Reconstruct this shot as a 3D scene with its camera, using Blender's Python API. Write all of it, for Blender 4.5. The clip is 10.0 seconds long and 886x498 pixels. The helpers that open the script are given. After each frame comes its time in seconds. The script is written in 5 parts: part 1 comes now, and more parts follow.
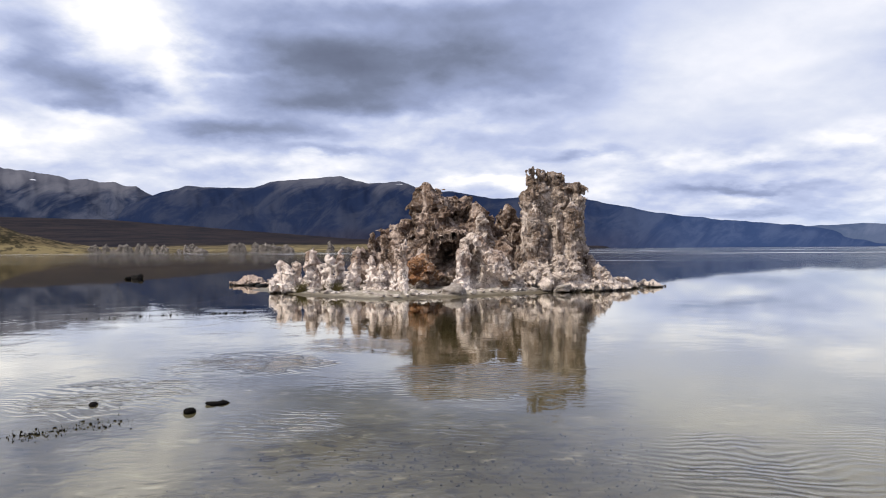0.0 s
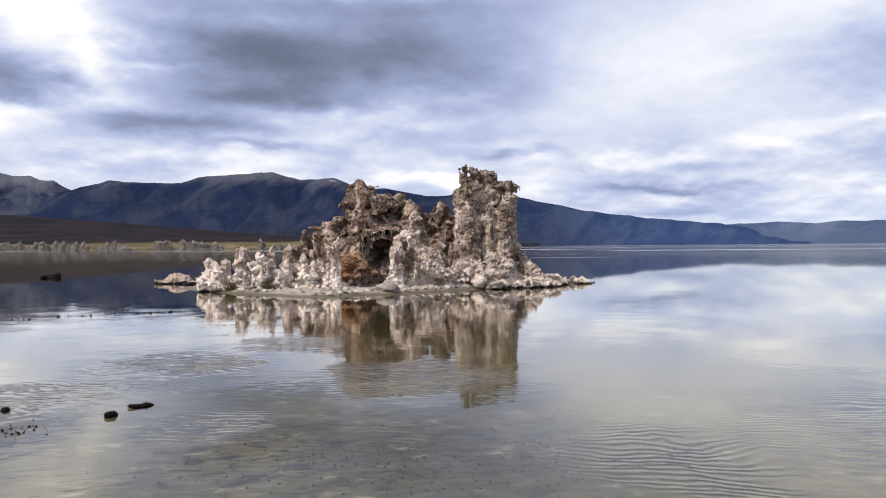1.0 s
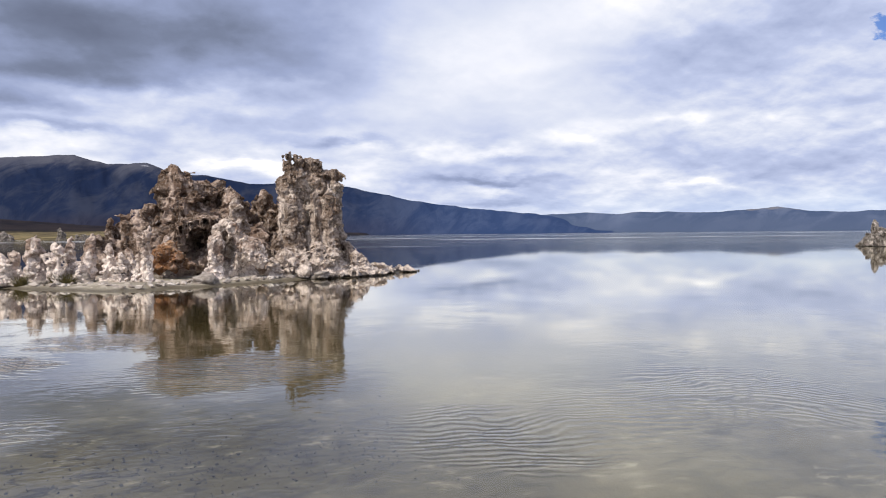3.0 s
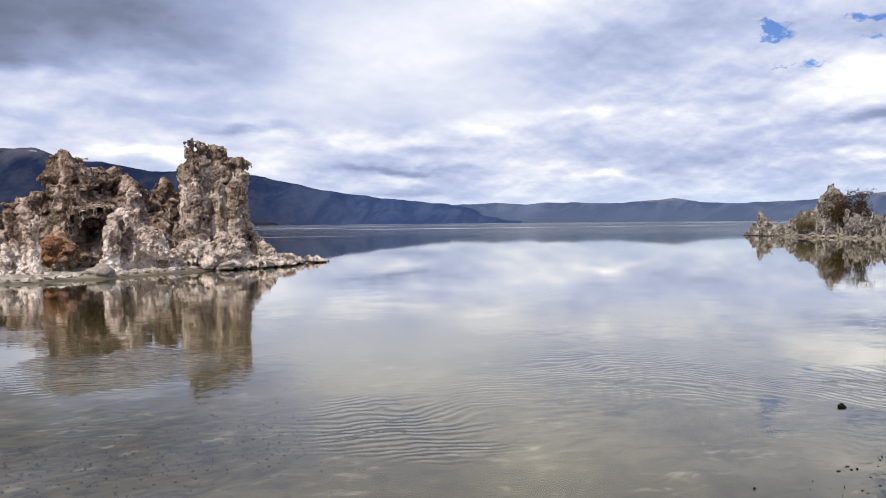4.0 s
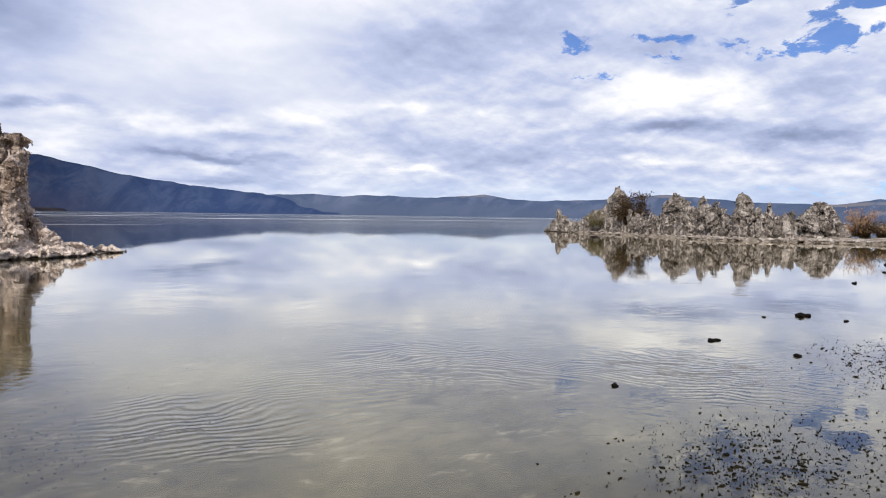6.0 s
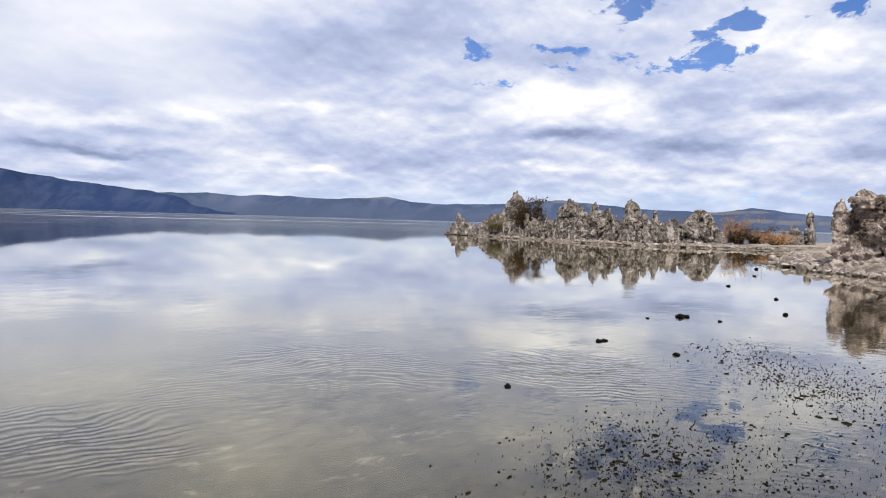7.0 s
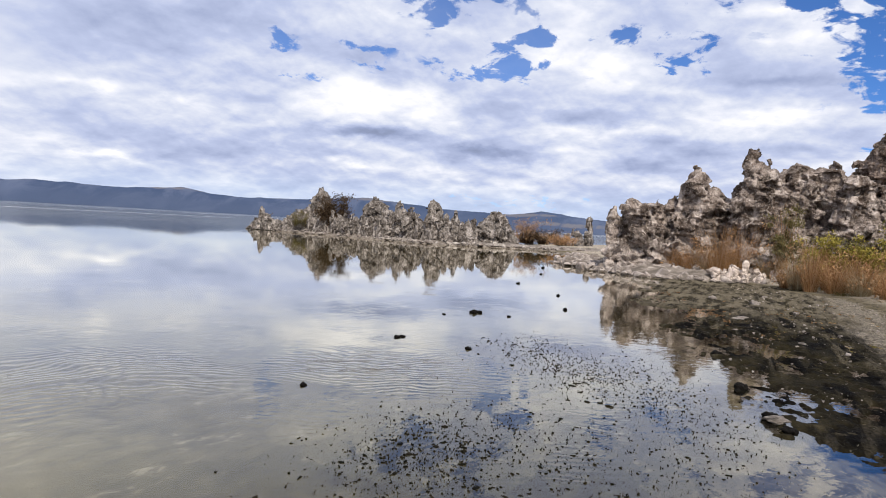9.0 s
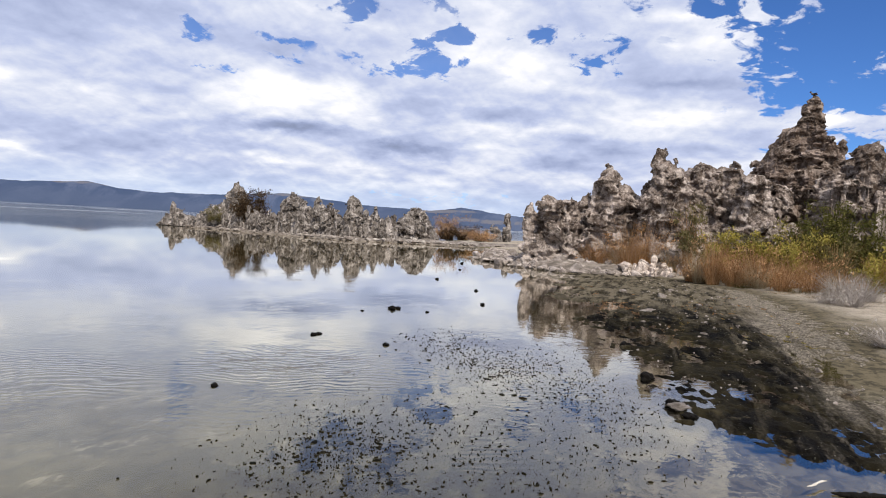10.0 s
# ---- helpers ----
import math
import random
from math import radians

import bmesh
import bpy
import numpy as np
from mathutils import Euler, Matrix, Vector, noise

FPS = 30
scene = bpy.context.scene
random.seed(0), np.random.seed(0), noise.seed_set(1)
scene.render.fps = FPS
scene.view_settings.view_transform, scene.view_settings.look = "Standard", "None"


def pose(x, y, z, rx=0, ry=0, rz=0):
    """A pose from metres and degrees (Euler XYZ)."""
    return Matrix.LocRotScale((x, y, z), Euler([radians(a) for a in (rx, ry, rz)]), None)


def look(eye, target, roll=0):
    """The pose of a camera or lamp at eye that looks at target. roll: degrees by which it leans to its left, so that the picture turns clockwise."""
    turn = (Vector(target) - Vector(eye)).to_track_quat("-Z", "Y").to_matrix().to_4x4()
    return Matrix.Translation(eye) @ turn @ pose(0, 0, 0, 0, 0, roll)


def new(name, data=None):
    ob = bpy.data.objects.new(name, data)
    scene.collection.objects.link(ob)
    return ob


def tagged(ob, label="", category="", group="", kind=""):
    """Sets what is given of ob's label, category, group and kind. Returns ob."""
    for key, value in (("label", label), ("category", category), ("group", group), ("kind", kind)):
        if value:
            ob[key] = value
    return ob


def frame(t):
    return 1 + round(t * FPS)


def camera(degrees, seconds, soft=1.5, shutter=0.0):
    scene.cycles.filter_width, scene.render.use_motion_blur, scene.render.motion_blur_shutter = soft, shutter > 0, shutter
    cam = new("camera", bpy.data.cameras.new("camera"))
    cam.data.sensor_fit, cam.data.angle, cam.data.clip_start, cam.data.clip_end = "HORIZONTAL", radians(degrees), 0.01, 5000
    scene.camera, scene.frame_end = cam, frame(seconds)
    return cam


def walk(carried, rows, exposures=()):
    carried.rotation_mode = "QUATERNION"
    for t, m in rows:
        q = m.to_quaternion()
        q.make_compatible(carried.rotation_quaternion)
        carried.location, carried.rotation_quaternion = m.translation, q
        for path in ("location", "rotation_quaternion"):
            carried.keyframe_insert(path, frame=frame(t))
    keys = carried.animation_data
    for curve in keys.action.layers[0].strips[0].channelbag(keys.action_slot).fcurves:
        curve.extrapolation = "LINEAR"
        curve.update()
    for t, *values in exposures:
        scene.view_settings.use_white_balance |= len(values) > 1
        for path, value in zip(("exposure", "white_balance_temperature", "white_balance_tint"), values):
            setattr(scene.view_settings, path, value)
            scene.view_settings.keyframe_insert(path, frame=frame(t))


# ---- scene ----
cam = camera(65.6, 10.0, soft=1.0)
PATH = [
    (0, (1.131, -0.556, 1.616), (1.107, 1.444, 1.616), -0.4),
    (0.5, (1.144, -0.562, 1.613), (1.207, 1.437, 1.608), -0.4),
    (1, (1.153, -0.578, 1.617), (1.32, 1.415, 1.608), -0.4),
    (1.5, (1.177, -0.576, 1.614), (1.456, 1.404, 1.602), -0.5),
    (2, (1.203, -0.568, 1.606), (1.604, 1.391, 1.588), -0.6),
    (2.5, (1.221, -0.577, 1.605), (1.749, 1.352, 1.576), -0.5),
    (4, (1.284, -0.588, 1.6), (2.172, 1.203, 1.525), -0.5),
    (4.5, (1.298, -0.602, 1.604), (2.299, 1.128, 1.518), -0.1),
    (5, (1.314, -0.615, 1.603), (2.426, 1.045, 1.51), 0.2),
    (5.5, (1.332, -0.63, 1.602), (2.552, 0.952, 1.505), 0.5),
    (7, (1.361, -0.689, 1.614), (2.887, 0.6, 1.531), 1.7),
    (7.5, (1.39, -0.692, 1.615), (3.007, 0.482, 1.54), 2.2),
    (8, (1.39, -0.711, 1.62), (3.089, 0.343, 1.549), 2.7),
    (8.5, (1.405, -0.727, 1.617), (3.172, 0.207, 1.548), 3.1),
    (9, (1.409, -0.739, 1.62), (3.234, 0.077, 1.552), 3.3),
    (9.5, (1.412, -0.758, 1.62), (3.283, -0.055, 1.553), 3.3),
    (10, (1.416, -0.785, 1.621), (3.323, -0.185, 1.555), 3.3),
]
walk(cam, [(t, look(eye, target, roll)) for t, eye, target, roll in PATH])

# ---- world: broken cloud over a pale blue sky, sun high behind the camera ----
SUN_AZ, SUN_EL = radians(-122), radians(50)
world = bpy.data.worlds.new("sky")
scene.world = world
world.use_nodes = True


class Nodes:
    """Small helper that wires shader nodes; every call returns an output socket."""

    def __init__(self, tree):
        self.tree = tree
        tree.nodes.clear()

    def add(self, kind, values=None, out=0, **props):
        n = self.tree.nodes.new(kind)
        for k, v in props.items():
            setattr(n, k, v)
        for k, v in (values or {}).items():
            self.put(n.inputs[k], v)
        return n.outputs[out] if len(n.outputs) else None

    def put(self, socket, v):
        if isinstance(v, bpy.types.NodeSocket):
            self.tree.links.new(v, socket)
        else:
            socket.default_value = v

    def m(self, op, a, b=0.0, c=0.0):
        return self.add("ShaderNodeMath", {0: a, 1: b, 2: c}, operation=op)

    def step(self, x, lo, hi, a=0.0, b=1.0):
        return self.add("ShaderNodeMapRange", {0: x, 1: lo, 2: hi, 3: a, 4: b}, interpolation_type="SMOOTHSTEP")

    def noise(self, vec, scale, detail=4.0, rough=0.55, distort=0.0, out=0):
        return self.add("ShaderNodeTexNoise", {"Vector": vec, "Scale": scale, "Detail": detail, "Roughness": rough, "Distortion": distort}, out)

    def stretch(self, vec, sx, sy, sz, lx=0.0, ly=0.0, lz=0.0):
        return self.add("ShaderNodeMapping", {"Vector": vec, "Scale": (sx, sy, sz), "Location": (lx, ly, lz)})

    def mix(self, f, a, b):
        n = self.tree.nodes.new("ShaderNodeMix")
        n.data_type = "RGBA"
        for i, v in ((0, f), (6, a), (7, b)):
            if not isinstance(v, bpy.types.NodeSocket) and i and len(v) == 3:
                v = (*v, 1)
            self.put(n.inputs[i], v)
        return n.outputs[2]

    def ramp(self, f, *stops):
        n = self.tree.nodes.new("ShaderNodeValToRGB")
        e = n.color_ramp.elements
        while len(e) < len(stops):
            e.new(0.5)
        for el, (p, c) in zip(e, stops):
            el.position, el.color = p, (*c, 1)
        self.put(n.inputs[0], f)
        return n.outputs[0]


# cloud banks as bearing, height, half-width, half-height in degrees, and weight
DARK_WEST = (
    (-12.4, 15.9, 5.9, 1.9, 0.62), (-2.7, 15.0, 7.0, 2.0, 0.44), (3.9, 16.9, 7.0, 2.6, 0.36), (-16.4, 9.6, 5.7, 0.75, 0.6), (-8.7, 11.8, 8.7, 0.95, 0.5), (-27.4, 12.2, 3.4, 1.1, 0.5),
    (-31.4, 13.6, 2.1, 1.1, 0.35), (-29.2, 10.7, 2.2, 0.4, 0.3), (-9.7, 8.3, 3.7, 0.3, 0.35), (-32.4, 15.7, 2.0, 0.8, 0.3), (9.9, 13.2, 4.5, 2.2, 0.22), (10.8, 7.6, 3.1, 0.3, 0.28),
    (-7.3, 19.0, 13.7, 0.8, 0.3), (-6.0, 13.4, 9.0, 1.4, 0.25), (6.5, 8.9, 7.8, 1.0, 0.16),
)
DARK_EAST = (
    (22.3, 4.35, 4.2, 0.3, 0.33), (23.3, 2.6, 4.6, 0.25, 0.19), (59.5, 7.4, 3.6, 0.5, 0.48), (69.1, 6.2, 3.5, 0.4, 0.33), (81.6, 5.5, 3.0, 0.6, 0.33), (24.5, 6.0, 2.1, 0.4, 0.23),
    (77.2, 9.5, 5.9, 0.5, 0.20), (86.6, 7.1, 4.0, 0.4, 0.22), (91.4, 12.0, 3.8, 0.3, 0.17), (45.0, 13.5, 6.5, 2.4, 0.11), (60, 24, 12, 3, 0.31), (40, 26, 9, 3, 0.20),
)
BRIGHT_WEST = (
    (-26.2, 16.3, 2.3, 1.8, 0.5), (-22.3, 13.9, 1.6, 2.3, 0.55), (-27.8, 9.7, 3.7, 0.7, 0.45), (-31.4, 8.1, 4.2, 0.8, 0.3), (-16.8, 13.6, 3.5, 0.3, 0.3), (24.4, 14.2, 5.6, 3.0, 0.2),
    (21.3, 6.7, 4.4, 0.7, 0.45), (2.5, 5.6, 3.3, 0.4, 0.5), (-4.6, 8.4, 3.3, 0.3, 0.25), (-18.6, 7.1, 6.4, 0.4, 0.25), (6.2, 11.8, 1.9, 0.4, 0.25), (30.3, 7.7, 3.0, 0.6, 0.45),
    (23.3, 3.6, 1.4, 0.3, 0.3), (-24.9, 18.4, 4.0, 2.0, 0.55),
)
BRIGHT_EAST = (
    (39.2, 3.85, 1.5, 0.4, 0.5), (54.8, 10.0, 3.8, 1.5, 0.3), (59.4, 10.5, 4.0, 1.1, 0.32), (36.4, 8.7, 2.8, 0.4, 0.3), (74.3, 13.0, 3.7, 1.5, 0.32), (80.4, 13.3, 3.3, 1.2, 0.42), (80.4, 8.4, 4.5, 0.45, 0.42),
    (71.7, 4.9, 2.5, 0.4, 0.35), (58.3, 4.6, 1.9, 0.3, 0.35), (90.6, 17.0, 2.9, 0.6, 0.45), (92.4, 14.9, 2.1, 0.7, 0.5), (98.8, 13.2, 4.1, 0.3, 0.55), (89.0, 9.6, 6.4, 0.7, 0.4), (64.3, 8.8, 3.7, 1.4, 0.3),
    (32.7, 18.9, 2.9, 2.2, 0.3), (101.6, 9.1, 2.5, 0.3, 0.4),
)
BLUE_GAPS = (
    (51.1, 13.6, 1.0, 0.8, 0.5), (53.8, 11.1, 1.1, 0.35, 0.5), (58.8, 12.7, 1.6, 0.35, 0.55), (57.9, 14.1, 2.6, 0.5, 0.42), (65.0, 16.9, 1.8, 1.2, 0.62), (69.2, 12.7, 4.4, 0.65, 0.72), (72.1, 15.0, 1.8, 1.2, 0.5),
    (80.0, 15.3, 4.3, 0.5, 0.62), (84.6, 14.0, 1.5, 1.2, 0.6), (73.0, 2.3, 6.0, 0.5, 0.42), (101.4, 15.1, 5.6, 3.0, 1.0), (94.2, 17.4, 2.8, 0.7, 0.55), (97.6, 11.4, 2.2, 1.0, 0.55), (102.6, 10.7, 3.2, 1.1, 0.85),
    (97.0, 7.0, 2.3, 0.6, 0.35), (104.5, 7.3, 2.2, 1.2, 0.6), (66, 20, 7, 2.2, 0.5), (88, 20, 6, 2.0, 0.4), (120, 15, 11, 8, 0.4),
)


def build_sky():
    n = Nodes(world.node_tree)
    way = n.add("ShaderNodeTexCoord", out=0)
    sx, sy, sz = (n.add("ShaderNodeSeparateXYZ", {0: way}, out=i) for i in range(3))
    az = n.m("MULTIPLY", n.m("ARCTAN2", sx, sy), 57.2958)
    up = n.m("ABSOLUTE", sz)
    el = n.m("MULTIPLY", n.m("ARCSINE", up), 57.2958)
    # the cloud deck as a level sheet, so that its clouds flatten towards the horizon
    far = n.m("DIVIDE", 1.0, n.m("ADD", up, 0.3))
    deck = n.add("ShaderNodeCombineXYZ", {0: n.m("MULTIPLY", sx, far), 1: n.m("MULTIPLY", sy, far), 2: 0.0})
    nearer = n.add("ShaderNodeVectorMath", {0: deck, 1: (0.98, 0.98, 1)}, operation="MULTIPLY")
    wob = n.m("SUBTRACT", n.noise(deck, 5.0, 5, 0.55), 0.5)
    wob2 = n.m("SUBTRACT", n.noise(n.stretch(deck, 1, 1, 1, 7, 3), 5.0, 5, 0.55), 0.5)
    spot = n.add("ShaderNodeCombineXYZ", {0: n.m("MULTIPLY_ADD", wob, 8.0, az), 1: n.m("MULTIPLY_ADD", wob2, 2.6, el), 2: 0.0})

    def banks(*tables):
        total = 0.0
        for a, e, wa, we, k in (row for table in tables for row in table):
            d = n.add("ShaderNodeVectorMath", {0: spot, 1: (1 / wa, 1 / we, 0), 2: (-a / wa, -e / we, 0)}, operation="MULTIPLY_ADD")
            q = n.add("ShaderNodeVectorMath", {0: d, 1: d}, out=1, operation="DOT_PRODUCT")
            total = n.m("MULTIPLY_ADD", n.m("POWER", 0.5, q), k, total)
        return total

    east = n.step(az, 12.0, 60.0)
    broad = n.m("SUBTRACT", n.noise(n.stretch(deck, 1, 1, 1, 5.0, 1.0), 0.8, 3, 0.5), 0.5)
    mass = n.noise(deck, 3.0, 7, 0.52, 0.15)
    lit = n.m("SUBTRACT", n.noise(nearer, 3.0, 7, 0.52, 0.15), mass)
    heap = n.noise(n.stretch(deck, 1, 1, 1, 3.0, 8.0), 9.0, 7, 0.55, 0.2)
    lit2 = n.m("SUBTRACT", n.noise(n.stretch(nearer, 1, 1, 1, 3.0, 8.0), 9.0, 7, 0.55, 0.2), heap)
    shade = n.m("MULTIPLY_ADD", banks(DARK_WEST, DARK_EAST), 0.8, n.m("MULTIPLY_ADD", east, 0.03, 0.235))
    calm = n.m("MULTIPLY_ADD", n.m("MULTIPLY", n.step(n.m("ABSOLUTE", n.m("SUBTRACT", az, 22.0)), 18.0, 7.0), n.step(el, 6.5, 9.5)), -0.65, 1.0)
    texture = n.m("MULTIPLY", n.m("SUBTRACT", mass, 0.5), 0.62)
    texture = n.m("MULTIPLY_ADD", lit, n.m("MULTIPLY_ADD", east, -0.05, 0.6), texture)
    texture = n.m("MULTIPLY_ADD", n.m("SUBTRACT", heap, 0.5), n.m("MULTIPLY_ADD", east, 0.1, 0.16), texture)
    texture = n.m("MULTIPLY_ADD", lit2, n.m("MULTIPLY_ADD", east, 0.2, 0.25), texture)
    shade = n.m("MULTIPLY_ADD", texture, calm, shade)
    shade = n.m("MULTIPLY_ADD", broad, 0.3, shade)
    shade = n.m("SUBTRACT", shade, n.m("MULTIPLY", banks(BRIGHT_WEST, BRIGHT_EAST), 0.42))
    cloud = n.ramp(shade, (0.0, (1.25, 1.24, 1.27)), (0.1, (0.98, 0.985, 1.05)), (0.2, (0.76, 0.8, 0.93)), (0.32, (0.54, 0.605, 0.83)), (0.5, (0.35, 0.41, 0.62)), (0.75, (0.2, 0.235, 0.345)), (1.0, (0.125, 0.145, 0.215)))
    sky = n.add("ShaderNodeTexSky", sky_type="NISHITA", sun_disc=False, sun_elevation=SUN_EL, sun_rotation=SUN_AZ, altitude=1950.0, air_density=1.0, dust_density=0.0, ozone_density=3.0)
    blue = n.add("ShaderNodeVectorMath", {0: sky, 1: (0.05, 0.08, 0.125)}, operation="MULTIPLY")
    ragged = n.m("SUBTRACT", n.noise(n.stretch(deck, 1, 1, 1, 1.0, 4.0), 10.5, 8, 0.6, 0.3), 0.5)
    clear = banks(BLUE_GAPS)
    gap = n.m("MULTIPLY_ADD", ragged, 3.2, clear)
    gap = n.m("MULTIPLY", n.m("MULTIPLY", n.step(gap, 0.36, 0.62), n.step(clear, 0.03, 0.22)), n.m("MULTIPLY", n.step(az, 44.0, 52.0), n.step(az, 178.0, 150.0)))
    veil = n.m("MULTIPLY", n.step(el, 1.0, 6.0, 0.5, 1.0), n.m("MULTIPLY", n.step(el, 44.0, 26.0, 0.3, 1.0), n.step(az, 60.0, 97.0, 0.85, 1.0)))
    colour = n.mix(n.m("MULTIPLY", gap, veil), cloud, blue)
    colour = n.mix(n.m("MULTIPLY", n.step(el, 4.5, 0.8), n.step(az, 10.0, 50.0, 0.0, 0.5)), colour, (0.6, 0.74, 0.97))
    bg = n.add("ShaderNodeBackground", {0: colour, 1: 1.0})
    n.add("ShaderNodeOutputWorld", {0: bg})


build_sky()
sun = new("sun", bpy.data.lights.new("sun", "SUN"))
sun.data.energy, sun.data.angle, sun.data.color = 4.5, radians(1.5), (1.0, 0.93, 0.83)
sun.matrix_world = look((math.sin(SUN_AZ) * math.cos(SUN_EL) * 50, math.cos(SUN_AZ) * math.cos(SUN_EL) * 50, math.sin(SUN_EL) * 50), (0, 0, 0))


# ---- materials ----
def material(name, build):
    mat = bpy.data.materials.new(name)
    mat.use_nodes = True
    n = Nodes(mat.node_tree)
    n.add("ShaderNodeOutputMaterial", {0: build(n)})
    return mat


def place(n):
    return n.add("ShaderNodeNewGeometry", out=0)


def solid(n, colour, rough=0.85, height=None, amount=0.05, strength=0.6, metal=0.0, spec=0.3):
    v = {"Base Color": colour, "Roughness": rough, "Metallic": metal, "Specular IOR Level": spec}
    if height is not None:
        v["Normal"] = n.add("ShaderNodeBump", {"Strength": strength, "Distance": amount, "Height": height})
    return n.add("ShaderNodeBsdfPrincipled", v)


def tufa_look(pale, mid, brown, crust=0.0, top=0.7, white=0.6, cap=99.0):
    """Porous limestone: pale crust low down, grey body, brown weathered patches, pits and creases with painted shade.
    """
    def build(n):
        p = place(n)
        z = n.add("ShaderNodeSeparateXYZ", {0: p}, out=2)
        a = n.noise(p, 1.0, 5, 0.55)
        b = n.noise(p, 5.0, 7, 0.66, 0.3)
        c = n.noise(n.stretch(p, 1, 1, 0.25, 5), 2.4, 5, 0.55, 0.4)
        g = n.noise(n.stretch(p, 1, 1, 1, 9), 13.0, 5, 0.65)
        warp = n.add("ShaderNodeVectorMath", {0: n.noise(p, 3.0, 4, 0.6, out=1), 1: (0.42, 0.42, 0.42), 2: p}, operation="MULTIPLY_ADD")
        v1 = n.add("ShaderNodeTexVoronoi", {"Vector": warp, "Scale": 2.2}, feature="DISTANCE_TO_EDGE")
        v2 = n.add("ShaderNodeTexVoronoi", {"Vector": warp, "Scale": 6.0}, feature="DISTANCE_TO_EDGE")
        block = n.add("ShaderNodeSeparateXYZ", {0: n.add("ShaderNodeTexVoronoi", {"Vector": warp, "Scale": 6.0}, out=1)}, out=0)
        base = n.mix(n.step(a, 0.4, 0.6), mid, brown)
        base = n.mix(n.m("MULTIPLY", n.step(c, 0.5, 0.64), 0.85), base, pale)
        lime = n.m("MULTIPLY", n.step(n.m("MULTIPLY_ADD", n.m("SUBTRACT", a, 0.5), 2.2, z), crust + top, crust), n.step(b, 0.34, 0.56, 0.45, 1.0))
        base = n.mix(lime, base, pale)
        base = n.mix(n.m("MULTIPLY", n.step(n.m("MULTIPLY_ADD", n.m("SUBTRACT", a, 0.5), 3.0, z), cap, cap + 0.8), 0.85), base, brown)
        # Bump hollows darkened as painted crevice shade, its crests lightened to match.
        base = n.mix(n.m("MULTIPLY", n.step(b, 0.56, 0.67), 0.5), base, (0.05, 0.036, 0.028))
        base = n.mix(n.m("MULTIPLY", n.step(b, 0.45, 0.33), white * 0.55), base, (0.74, 0.66, 0.6))
        base = n.mix(n.m("MULTIPLY", n.step(block, 0.7, 0.85), 0.22), base, (0.09, 0.066, 0.05))
        base = n.mix(n.m("MULTIPLY", n.step(block, 0.35, 0.2), white * 0.22), base, (0.7, 0.62, 0.56))
        # Shade painted into the colour along the creases between lumps.
        crease_shade = n.m("MAXIMUM", n.step(v1, 0.035, 0.0), n.m("MULTIPLY", n.step(v2, 0.05, 0.0), 0.4))
        base = n.mix(n.m("MULTIPLY", crease_shade, n.step(c, 0.62, 0.46, 0.1, 0.75)), base, (0.022, 0.015, 0.011))
        base = n.mix(n.m("MULTIPLY", n.step(g, 0.56, 0.66), 0.4), base, (0.06, 0.046, 0.036))
        base = n.mix(n.m("MULTIPLY", n.step(g, 0.44, 0.34), white * 0.5), base, (0.74, 0.67, 0.61))
        wet = n.step(n.m("MULTIPLY_ADD", n.m("SUBTRACT", b, 0.5), 0.12, z), 0.1, 0.03)
        base = n.mix(wet, base, (0.04, 0.034, 0.028))
        h = n.m("ADD", n.m("MULTIPLY", b, -0.6), n.m("MULTIPLY", g, -0.35))
        h = n.m("ADD", h, n.m("MULTIPLY", n.noise(p, 34, 4, 0.7), 0.12))
        h = n.m("ADD", h, n.m("MULTIPLY_ADD", n.m("MINIMUM", v1, 0.2), 1.0, n.m("MULTIPLY", n.m("MINIMUM", v2, 0.25), 0.5)))
        return solid(n, base, n.m("MULTIPLY_ADD", wet, -0.5, 0.92), h, 0.12, 1.0, spec=0.1)
    return build


M_ISLAND = material("tufa_brown", tufa_look((0.5, 0.39, 0.325), (0.2, 0.135, 0.1), (0.088, 0.056, 0.038), 0.5, 1.0, 0.45))
M_TOWER = material("tufa_grey", tufa_look((0.66, 0.56, 0.49), (0.42, 0.34, 0.285), (0.17, 0.12, 0.09), 0.3, 1.0, 0.65, 3.3))
M_PALE = material("tufa_pale", tufa_look((0.82, 0.715, 0.65), (0.56, 0.45, 0.385), (0.28, 0.195, 0.15), 0.4, 1.0, 0.9))
M_SPIT = material("tufa_spit", tufa_look((0.37, 0.332, 0.305), (0.18, 0.159, 0.143), (0.062, 0.052, 0.045), -0.4, 0.5, 0.5))
M_MOUND = material("tufa_mound", tufa_look((0.5, 0.43, 0.385), (0.26, 0.21, 0.18), (0.07, 0.05, 0.039), 0.3, 1.8, 0.5, 4.6))
M_SPIRE = material("tufa_spire", tufa_look((0.32, 0.255, 0.215), (0.135, 0.098, 0.078), (0.06, 0.042, 0.032), -1.0, 0.5, 0.35))


# ripple patches on the water: x, y, radius, strength
RIPPLES = ((-2.7, 7.1, 1.1, 1.0), (-1.8, 9.2, 1.3, 0.9), (-0.5, 5.8, 0.7, 0.9), (1.5, 8.0, 1.3, 1.0), (3.4, 4.4, 1.0, 1.1), (-0.3, 11.1, 1.2, 0.6), (6.3, 4.9, 1.4, 0.8), (7.9, 3.2, 1.0, 1.0), (8.3, 2.9, 1.4, 0.8), (4.9, 4.9, 1.0, 0.5))


